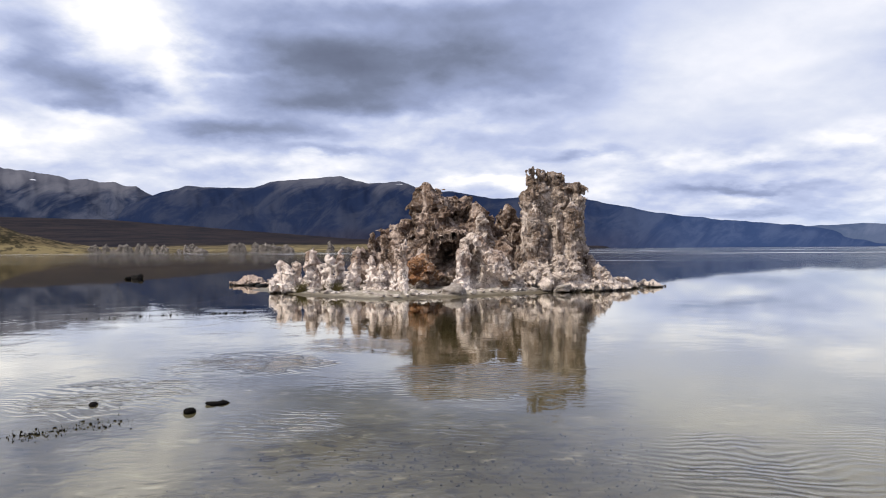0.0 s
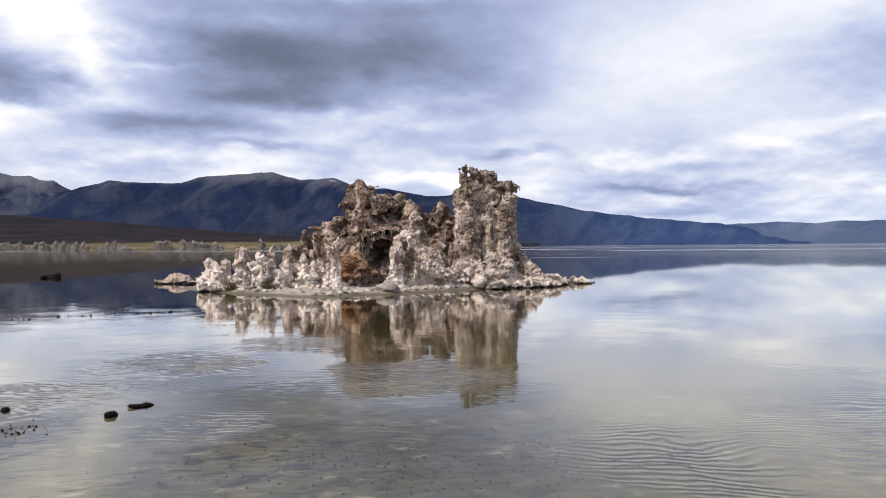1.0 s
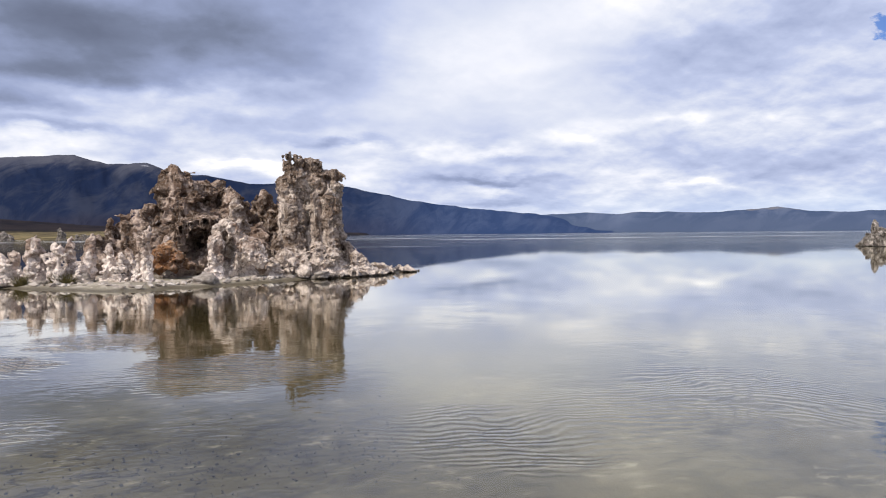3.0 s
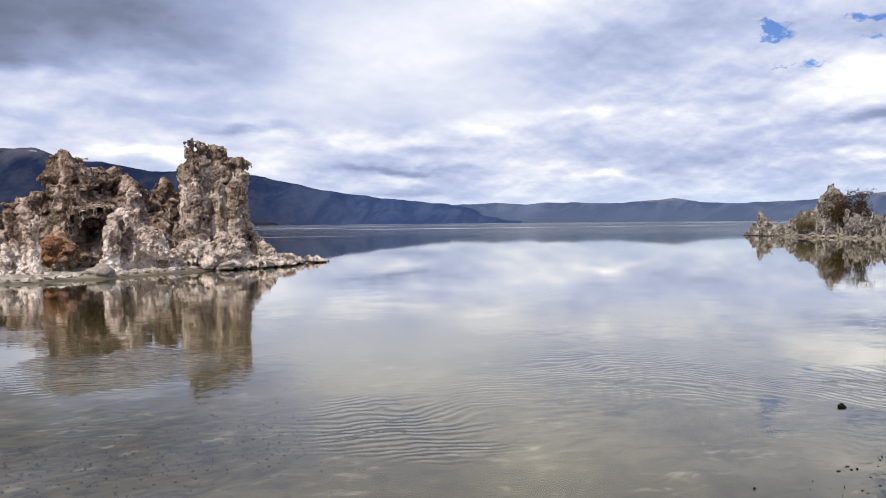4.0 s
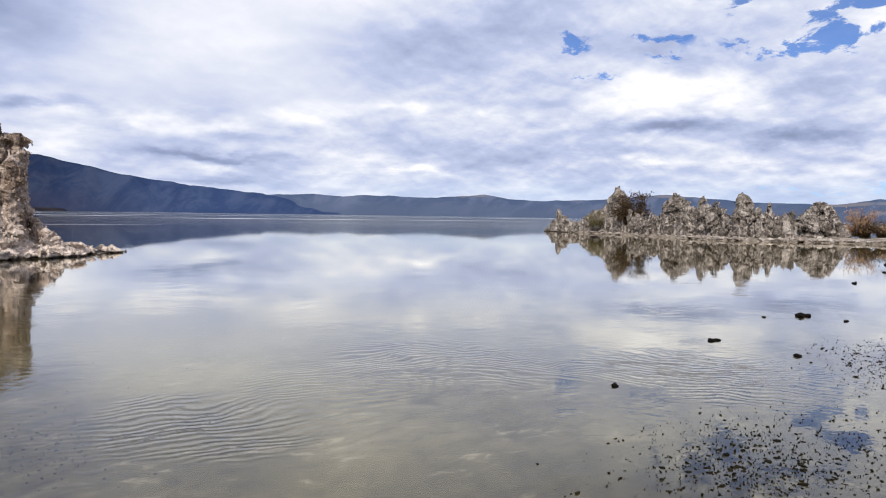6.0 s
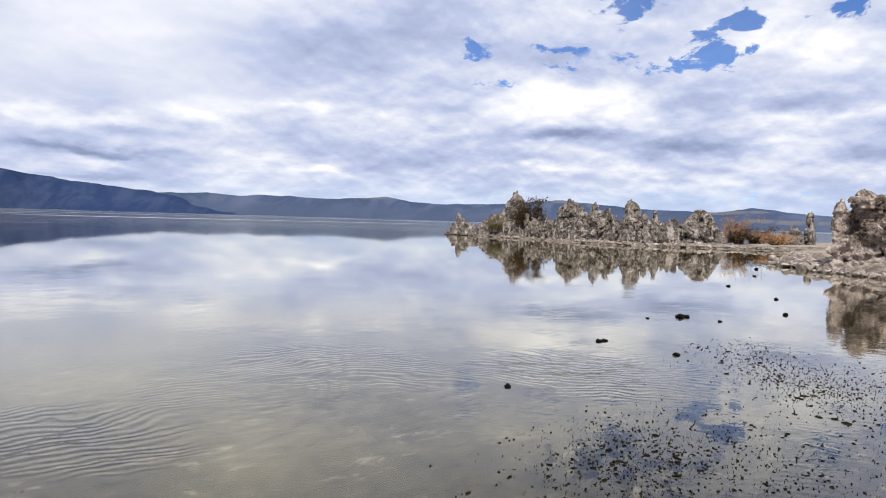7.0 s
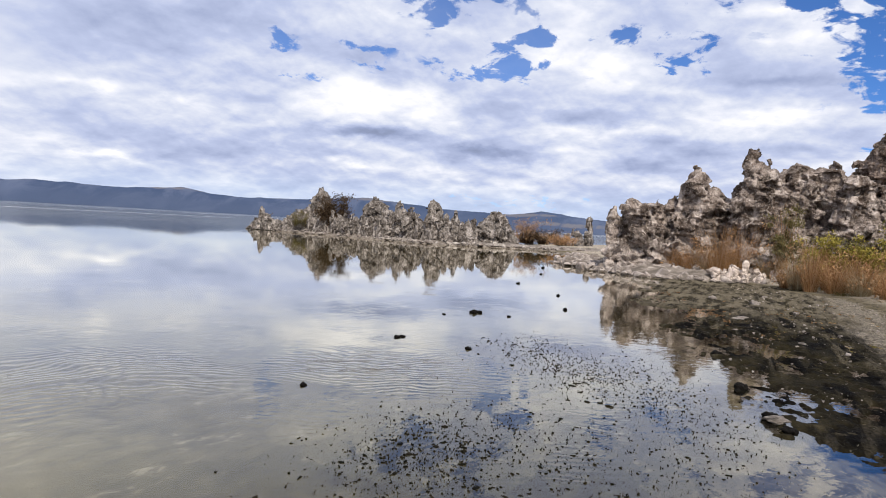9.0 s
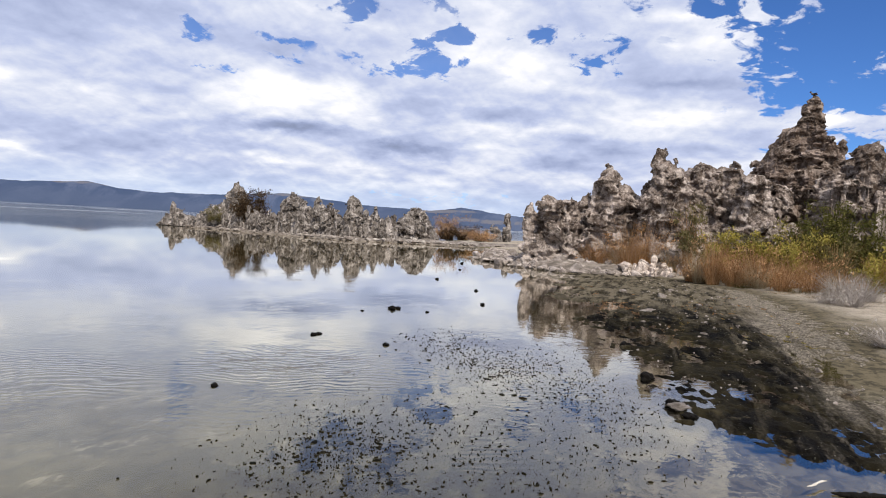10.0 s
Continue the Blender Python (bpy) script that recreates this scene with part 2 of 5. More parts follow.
def water_look(n):
    p = place(n)
    x, y = n.add("ShaderNodeSeparateXYZ", {0: p}, out=0), n.add("ShaderNodeSeparateXYZ", {0: p}, out=1)
    r = n.m("SQRT", n.m("ADD", n.m("MULTIPLY", x, x), n.m("MULTIPLY", y, y)))
    # patches of fine parallel ripples, a faint swell, and wind-ruffled lanes far out
    lap = n.m("SUBTRACT", n.noise(n.stretch(p, 0.8, 0.8, 1, 3.7, 1.3), 1.0, 4, 0.55), 0.5)
    patch = 0.0
    for cx, cy, w, k in RIPPLES:
        q = n.m("ADD", n.m("POWER", n.m("MULTIPLY", n.m("SUBTRACT", x, cx), 1 / w), 2.0), n.m("POWER", n.m("MULTIPLY", n.m("SUBTRACT", y, cy), 1 / w), 2.0))
        patch = n.m("MAXIMUM", patch, n.m("MULTIPLY", n.step(n.m("MULTIPLY_ADD", lap, 2.4, q), 1.2, 0.1), k))
    patch = n.m("MULTIPLY_ADD", n.step(lap, 0.04, 0.2), 0.28, patch)
    bend = n.add("ShaderNodeVectorMath", {0: n.noise(p, 0.8, 3, 0.5, out=1), 1: (1.0, 1.0, 0), 2: p}, operation="MULTIPLY_ADD")
    west = n.add("ShaderNodeTexWave", {"Vector": n.add("ShaderNodeMapping", {"Vector": bend, "Rotation": (0, 0, radians(12))}), "Scale": 2.7, "Distortion": 2.2, "Detail": 2.0, "Detail Scale": 1.7}, out=1, bands_direction="Y")
    east = n.add("ShaderNodeTexWave", {"Vector": n.add("ShaderNodeMapping", {"Vector": bend, "Rotation": (0, 0, radians(62))}), "Scale": 2.7, "Distortion": 2.2, "Detail": 2.0, "Detail Scale": 1.7}, out=1, bands_direction="Y")
    side = n.step(n.m("SUBTRACT", x, y), 0.4, 2.4)
    rings = n.m("ADD", n.m("MULTIPLY", west, n.m("SUBTRACT", 1.0, side)), n.m("MULTIPLY", east, side))
    swell = n.noise(n.stretch(p, 0.6, 0.9, 1), 1.0, 2, 0.5)
    chop = n.noise(n.stretch(p, 2.4, 3.6, 1), 2.0, 3, 0.5, 0.4)
    near = n.step(r, 30.0, 9.0)
    h = n.m("MULTIPLY", n.m("MULTIPLY", rings, patch), n.m("MULTIPLY", near, 0.0028))
    h = n.m("MULTIPLY_ADD", swell, n.m("MULTIPLY_ADD", near, 0.0022, 0.0008), h)
    h = n.m("MULTIPLY_ADD", chop, n.m("MULTIPLY", n.m("MULTIPLY_ADD", near, 0.85, 0.15), n.m("MULTIPLY_ADD", n.step(lap, -0.1, 0.15), 0.0018, 0.0006)), h)
    lane = n.noise(n.stretch(p, 0.004, 0.03, 1, 0.3, 0.2), 1.0, 3, 0.5, 0.2)
    ruffled = n.m("MULTIPLY", n.step(lane, 0.6, 0.635), n.step(r, 75.0, 110.0))
    normal = n.add("ShaderNodeBump", {"Strength": 1.0, "Distance": 1.0, "Height": h})
    fres = n.m("MINIMUM", n.m("MULTIPLY", n.add("ShaderNodeFresnel", {"IOR": 1.333, "Normal": normal}), n.m("ADD", n.step(r, 4.0, 10.0, 1.42, 1.56), n.step(r, 11.0, 26.0, 0.0, 0.05))), 0.87)
    gloss = n.add("ShaderNodeBsdfAnisotropic", {"Color": (0.99, 0.985, 0.945, 1), "Roughness": n.m("MULTIPLY_ADD", ruffled, 0.3, n.step(r, 35.0, 130.0, 0.02, 0.07)), "Normal": normal})
    clear = n.add("ShaderNodeBsdfTransparent", {0: (0.95, 0.93, 0.84, 1)})
    return n.add("ShaderNodeMixShader", {0: fres, 1: clear, 2: gloss})


M_WATER = material("lake_water", water_look)


def ground_look(n):
    p = place(n)
    x, y, z = (n.add("ShaderNodeSeparateXYZ", {0: p}, out=i) for i in range(3))
    a, b, c = n.noise(p, 0.35, 5, 0.6), n.noise(p, 2.4, 6, 0.65), n.noise(p, 9.0, 5, 0.7)
    bed = n.mix(n.step(a, 0.4, 0.62), (0.088, 0.081, 0.051), (0.155, 0.142, 0.094))
    d = n.noise(n.stretch(p, 0.8, 1.3, 1, 2), 5.0, 6, 0.7, 0.5)
    band = n.step(n.m("MULTIPLY_ADD", n.m("SUBTRACT", a, 0.5), 3.0, n.m("ABSOLUTE", n.m("SUBTRACT", y, 4.9))), 1.9, 0.5)
    band = n.m("MULTIPLY", band, n.step(x, 6.5, 3.5))
    bed = n.mix(n.m("MULTIPLY", band, 0.4), bed, (0.07, 0.06, 0.04))
    bed = n.mix(n.m("MULTIPLY", n.step(d, 0.51, 0.6), n.m("MULTIPLY_ADD", band, 0.5, n.step(a, 0.4, 0.6, 0.3, 0.5))), bed, (0.038, 0.033, 0.021))
    bed = n.mix(n.m("MULTIPLY", n.step(d, 0.46, 0.36), n.step(b, 0.45, 0.6, 0.1, 0.6)), bed, (0.36, 0.34, 0.28))
    bed = n.mix(n.step(c, 0.68, 0.72, 0, 0.5), bed, (0.42, 0.4, 0.36))
    wx, wy = n.m("MULTIPLY", n.m("SUBTRACT", x, 6.6), 0.4), n.m("MULTIPLY", n.m("SUBTRACT", y, 0.0), 0.5)
    weedy = n.step(n.m("MULTIPLY_ADD", n.m("SUBTRACT", b, 0.5), 2.6, n.m("ADD", n.m("MULTIPLY", wx, wx), n.m("MULTIPLY", wy, wy))), 1.3, 0.2)
    bed = n.mix(n.m("MULTIPLY", weedy, n.step(d, 0.36, 0.54, 0.35, 0.95)), bed, (0.03, 0.027, 0.021))
    mire = n.m("MULTIPLY", n.step(n.m("MULTIPLY_ADD", n.m("SUBTRACT", b, 0.5), 4.0, x), 8.5, 11.0), n.step(y, 4.0, 1.6))
    bed = n.mix(mire, bed, n.mix(n.step(d, 0.42, 0.6), (0.12, 0.1, 0.065), (0.05, 0.043, 0.03)))
    # Light lost in deeper water is painted as a darker bed offshore.
    deep = n.step(n.m("MULTIPLY_ADD", n.m("SUBTRACT", a, 0.5), 5.0, y), 7.0, 12.0)
    bed = n.mix(deep, bed, n.mix(n.step(b, 0.4, 0.6), (0.075, 0.062, 0.03), (0.11, 0.095, 0.055)))
    shoal = n.m("MULTIPLY", n.step(n.m("MULTIPLY_ADD", n.m("SUBTRACT", b, 0.5), 1.6, y), 0.0, -1.4), n.step(x, 11.0, 8.5))
    bed = n.mix(n.m("MULTIPLY", shoal, 0.8), bed, n.mix(n.step(d, 0.42, 0.6), (0.17, 0.15, 0.115), (0.085, 0.074, 0.056)))
    sand = n.mix(n.step(b, 0.4, 0.62), (0.36, 0.312, 0.252), (0.25, 0.214, 0.166))
    sand = n.mix(n.step(c, 0.56, 0.64, 0, 0.7), sand, (0.07, 0.058, 0.045))
    sand = n.mix(n.step(c, 0.42, 0.34, 0, 0.6), sand, (0.4, 0.36, 0.31))
    grit = n.noise(p, 42.0, 3, 0.7)
    sand = n.mix(n.step(grit, 0.54, 0.64, 0, 0.6), sand, (0.09, 0.075, 0.06))
    sand = n.mix(n.step(grit, 0.42, 0.34, 0, 0.6), sand, (0.5, 0.45, 0.39))
    near = n.mix(n.step(n.m("MULTIPLY_ADD", n.m("SUBTRACT", b, 0.5), 0.08, z), 0.03, 0.1), bed, sand)
    m = n.noise(p, 0.03, 6, 0.65)
    m2 = n.noise(n.stretch(p, 1, 1, 6), 0.006, 7, 0.7)
    m3 = n.noise(n.stretch(p, 1, 1, 2.5), 0.11, 5, 0.7)
    grass = n.mix(n.step(m, 0.42, 0.58), (0.17, 0.135, 0.072), (0.085, 0.068, 0.04))
    grass = n.mix(n.m("MULTIPLY", n.step(m3, 0.5, 0.6), 0.85), grass, (0.028, 0.025, 0.017))
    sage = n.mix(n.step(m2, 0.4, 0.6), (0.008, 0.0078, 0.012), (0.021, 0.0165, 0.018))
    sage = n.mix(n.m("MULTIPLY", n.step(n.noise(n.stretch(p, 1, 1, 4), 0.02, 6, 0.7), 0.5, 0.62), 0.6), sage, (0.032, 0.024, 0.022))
    r = n.m("SQRT", n.m("ADD", n.m("MULTIPLY", x, x), n.m("MULTIPLY", y, y)))
    scrub = n.mix(n.step(m3, 0.4, 0.56), (0.1, 0.076, 0.042), (0.024, 0.021, 0.013))
    grass = n.mix(n.step(n.m("MULTIPLY_ADD", n.m("SUBTRACT", m, 0.5), 6.0, z), 5.0, 8.0), grass, scrub)
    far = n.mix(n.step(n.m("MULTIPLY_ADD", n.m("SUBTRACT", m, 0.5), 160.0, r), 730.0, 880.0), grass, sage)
    col = n.mix(n.step(r, 120, 200), near, far)
    return solid(n, col, 0.95, n.m("ADD", b, n.m("MULTIPLY", c, 0.5)), 0.03, 0.7, spec=0.02)


M_GROUND = material("shore_ground", ground_look)


def mountain_look(rock, forest, foot, crown, top=0.35, haze=None, snow=(), pale=()):
    """Forested slopes, bare rock near the crest, sage foothills and snow, with haze, sunlit patches and cloud shade
    painted in.
    """
    def build(n):
        p = place(n)
        x, y, z = (n.add("ShaderNodeSeparateXYZ", {0: p}, out=i) for i in range(3))
        bearing = n.m("ARCTAN2", x, y)
        face = n.add("ShaderNodeCombineXYZ", {0: n.m("MULTIPLY", bearing, 4000.0), 1: z, 2: 0.0})
        slant = n.stretch(n.add("ShaderNodeMapping", {"Vector": face, "Rotation": (0, 0, radians(-30))}), 0.45, 1.0, 1.0)
        a = n.noise(slant, 0.0085, 9, 0.66, 0.6)
        b = n.noise(n.stretch(face, 1, 1.6, 1, 700), 0.0028, 5, 0.55, 0.5)
        col = n.mix(n.m("MULTIPLY", n.step(a, 0.44, 0.62), 0.8), forest, rock)
        col = n.mix(n.m("MULTIPLY", n.step(b, 0.52, 0.66), 0.5), col, rock)
        # Lighter crest: bare rock plus its sunlit tone in the colour.
        col = n.mix(n.m("MULTIPLY", n.step(n.m("MULTIPLY_ADD", n.m("SUBTRACT", a, 0.5), 260, z), crown, crown + 110), top), col, (0.13, 0.128, 0.145))
        col = n.mix(n.m("MULTIPLY", n.step(n.m("MULTIPLY_ADD", n.m("SUBTRACT", b, 0.5), 160, z), 110, 20), 0.75), col, foot)
        # Aerial haze put into the colour, growing eastward along the bearing.
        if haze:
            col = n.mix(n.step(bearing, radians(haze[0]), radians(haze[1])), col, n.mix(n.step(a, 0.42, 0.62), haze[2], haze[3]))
        # Pale patches are sunlit hill tops painted on; the others are snow.
        for table, tone in ((pale, (0.16, 0.152, 0.16)), (snow, (0.75, 0.76, 0.8))):
            for sa, sz, wa, wz in table:
                q = n.m("ADD", n.m("POWER", n.m("ABSOLUTE", n.m("DIVIDE", n.m("SUBTRACT", bearing, radians(sa)), radians(wa))), 2.0), n.m("POWER", n.m("ABSOLUTE", n.m("DIVIDE", n.m("SUBTRACT", z, sz), wz)), 2.0))
                col = n.mix(n.m("MULTIPLY", n.step(n.m("MULTIPLY_ADD", n.m("SUBTRACT", a, 0.5), 7.0, q), 1.0, 0.2), 0.7), col, tone)
        return solid(n, col, 0.95, a, 25.0, 0.5, spec=0.0)
    return build


# Cloud shade and the blue of distance are mixed into these colours.
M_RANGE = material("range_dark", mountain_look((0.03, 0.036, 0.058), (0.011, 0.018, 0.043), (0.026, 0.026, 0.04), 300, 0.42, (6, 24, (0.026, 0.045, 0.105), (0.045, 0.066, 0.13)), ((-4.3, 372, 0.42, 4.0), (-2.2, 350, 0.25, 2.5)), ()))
M_ALPS = material("range_grey", mountain_look((0.06, 0.066, 0.09), (0.012, 0.019, 0.042), (0.022, 0.026, 0.044), 270, 0.6, None, ((-31.5, 375, 0.25, 5),), ()))
# Pale tops paint sunlight; bluish foot and paler east end paint haze.
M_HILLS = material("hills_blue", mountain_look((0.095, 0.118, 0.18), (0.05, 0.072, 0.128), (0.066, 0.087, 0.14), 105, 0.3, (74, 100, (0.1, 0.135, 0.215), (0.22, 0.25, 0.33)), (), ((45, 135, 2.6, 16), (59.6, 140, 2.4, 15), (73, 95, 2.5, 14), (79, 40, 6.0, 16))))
M_SHORE_HILL = material("hills_dark", mountain_look((0.036, 0.047, 0.068), (0.021, 0.031, 0.054), (0.05, 0.056, 0.066), 900, 0.0))


# ---- numeric noise for shaping meshes ----
def lattice(i, j, k, seed):
    h = i * np.uint32(374761393) + j * np.uint32(668265263) + k * np.uint32(2246822519) + np.uint32(seed * 974711 % 4294967291)
    h = (h ^ (h >> np.uint32(13))) * np.uint32(1274126177)
    return (h ^ (h >> np.uint32(16))).astype(np.float32) * np.float32(2 / 4294967295.0) - np.float32(1)


def vnoise(p, seed=0):
    p = np.asarray(p, np.float32)
    q = np.floor(p)
    f = p - q
    f = f * f * (3 - 2 * f)
    q = q.astype(np.int32).view(np.uint32)
    one = np.uint32(1)
    i, j, k = q[:, 0], q[:, 1], q[:, 2]
    fx, fy, fz = f[:, 0], f[:, 1], f[:, 2]

    def edge(b, c):
        v0 = lattice(i, b, c, seed)
        return v0 + fx * (lattice(i + one, b, c, seed) - v0)

    a0, a1 = edge(j, k), edge(j + one, k)
    b0, b1 = edge(j, k + one), edge(j + one, k + one)
    a0 = a0 + fy * (a1 - a0)
    b0 = b0 + fy * (b1 - b0)
    return a0 + fz * (b0 - a0)


def fbm(p, scale, octaves=4, seed=0, gain=0.5, ridged=False):
    out, amp, q = 0.0, 1.0, np.asarray(p, np.float32) * np.float32(scale)
    for o in range(octaves):
        v = vnoise(q, seed + o * 17)
        out = out + np.float32(amp) * (1 - 2 * np.abs(v) if ridged else v)
        amp, q = amp * gain, q * np.float32(2.03) + np.float32(11.3)
    return out


def knobs_of(p, scale, seed=0):
    """Distance to the nearest of scattered seeds: rounded knobs with sharp creases between them."""
    p = np.asarray(p, np.float32) * np.float32(scale)
    q = np.floor(p - np.float32(0.5)).astype(np.int32)
    best = np.full(len(p), 9.0, np.float32)
    for a, b, c in CORNERS:
        i, j, k = (q[:, d] + o for d, o in enumerate((a, b, c)))
        u = [v.view(np.uint32) for v in (i, j, k)]
        d = 0
        for ax, v in enumerate((i, j, k)):
            d = d + (v + np.float32(0.5) + np.float32(0.38) * lattice(*u, seed + 51 * ax) - p[:, ax]) ** 2
        best = np.minimum(best, d)
    return np.sqrt(best)


def blocks_of(p, scale, seed=0):
    """One random level for each of the scattered cells: fractured blocks with sharp steps between them."""
    p = np.asarray(p, np.float32) * np.float32(scale)
    q = np.floor(p - np.float32(0.5)).astype(np.int32)
    best, level = np.full(len(p), 9.0, np.float32), np.zeros(len(p), np.float32)
    for a, b, c in CORNERS:
        i, j, k = (q[:, d] + o for d, o in enumerate((a, b, c)))
        u = [v.view(np.uint32) for v in (i, j, k)]
        d = 0
        for ax, v in enumerate((i, j, k)):
            d = d + (v + np.float32(0.5) + np.float32(0.38) * lattice(*u, seed + 51 * ax) - p[:, ax]) ** 2
        near = d < best
        best, level = np.where(near, d, best), np.where(near, lattice(*u, seed + 7), level)
    return level


CORNERS = np.array([[a, b, c] for a in (0, 1) for b in (0, 1) for c in (0, 1)])


def flat(x, y):
    return np.stack([x, y, np.zeros_like(x)], 1)


# ---- helpers for things and parts ----
def thing(name, x, y, z, label, category, group="", kind=""):
    ob = new(name)
    ob.location = (x, y, z)
    ob.empty_display_size = 0.3
    return tagged(ob, label, category, group, kind)


def under(ob, parent):
    ob.parent = parent
    base = Vector(parent.location)
    if parent.parent is not None:
        base = Vector((0, 0, 0))
    ob.matrix_parent_inverse = Matrix.Translation(-base)
    return ob


def mesh_of(name, verts, faces, mat, smooth=True):
    me = bpy.data.meshes.new(name)
    if isinstance(faces, list):
        me.from_pydata([tuple(v) for v in verts], [], faces)
    else:
        v, k = np.asarray(verts, np.float32), faces.shape[1]
        me.vertices.add(len(v))
        me.vertices.foreach_set("co", v.ravel())
        me.loops.add(faces.size)
        me.loops.foreach_set("vertex_index", faces.astype(np.int32).ravel())
        me.polygons.add(len(faces))
        me.polygons.foreach_set("loop_start", np.arange(0, faces.size, k, dtype=np.int32))
        me.update(calc_edges=True)
    me.polygons.foreach_set("use_smooth", [smooth] * len(me.polygons))
    me.materials.append(mat)
    me.update()
    return me


def grid_faces(rows, cols, wrap=False):
    i = np.arange(rows - 1)[:, None]
    j = np.arange(cols if wrap else cols - 1)[None, :]
    a = i * cols + j
    b = i * cols + (j + 1) % cols
    return np.stack([a, b, b + cols, a + cols], -1).reshape(-1, 4)


def unit_ball(level):
    bm = bmesh.new()
    bmesh.ops.create_icosphere(bm, subdivisions=level, radius=1.0)
    bm.verts.ensure_lookup_table()
    v = np.array([x.co[:] for x in bm.verts])
    f = np.array([[x.index for x in g.verts] for g in bm.faces])
    bm.free()
    return v, f


BALL_V, BALL_F = unit_ball(2)
STONE_V, STONE_F = unit_ball(3)


EDGES = [(p, q) for p in range(8) for q in range(p + 1, 8) if abs(CORNERS[p] - CORNERS[q]).sum() == 1]


def skin_of(f, lo, h):
    """The zero surface of a field on a grid, as vertices and quads (one vertex in each crossed cell); loose crumbs are dropped."""
    inside = f < 0
    n0, n1, n2 = f.shape
    total = sum(inside[a:n0 - 1 + a, b:n1 - 1 + b, c:n2 - 1 + c].astype(np.int8) for a, b, c in CORNERS)
    cell = np.argwhere((total > 0) & (total < 8))
    index = np.full(total.shape, -1, np.int32)
    index[cell[:, 0], cell[:, 1], cell[:, 2]] = np.arange(len(cell))
    v8 = np.stack([f[cell[:, 0] + a, cell[:, 1] + b, cell[:, 2] + c] for a, b, c in CORNERS], 1)
    acc, cnt = np.zeros((len(cell), 3), np.float32), np.zeros((len(cell), 1), np.float32)
    for p, q in EDGES:
        a, b = v8[:, p], v8[:, q]
        hit = (a < 0) != (b < 0)
        t = np.where(hit, a / np.where(hit, a - b, 1), 0)[:, None]
        acc += np.where(hit[:, None], CORNERS[p] + t * (CORNERS[q] - CORNERS[p]), 0)
        cnt += hit[:, None]
    verts = (cell + acc / np.maximum(cnt, 1)) * h + lo
    faces = []
    for ax in range(3):
        o1, o2 = [d for d in range(3) if d != ax]
        a = np.moveaxis(inside, (ax, o1, o2), (0, 1, 2))
        m = np.moveaxis(index, (ax, o1, o2), (0, 1, 2))
        e = np.argwhere(a[:-1, 1:-1, 1:-1] != a[1:, 1:-1, 1:-1])
        x, y, z = e[:, 0], e[:, 1] + 1, e[:, 2] + 1
        quad = np.stack([m[x, y - 1, z - 1], m[x, y, z - 1], m[x, y, z], m[x, y - 1, z]], 1)
        turn = a[x, y, z] == (ax == 1)
        quad[turn] = quad[turn][:, ::-1]
        faces.append(quad)
    faces = np.concatenate(faces)
    faces = faces[(faces >= 0).all(1)]
    lab = np.arange(len(verts))
    for _ in range(40):
        m = lab[faces].min(1)
        old = lab.copy()
        for c in range(4):
            np.minimum.at(lab, faces[:, c], m)
        lab = lab[lab]
        if (lab == old).all():
            break
    main = np.bincount(lab).argmax()
    keep = lab == main
    faces = faces[keep[faces[:, 0]]]
    at = np.cumsum(keep) - 1
    return verts[keep], at[faces]


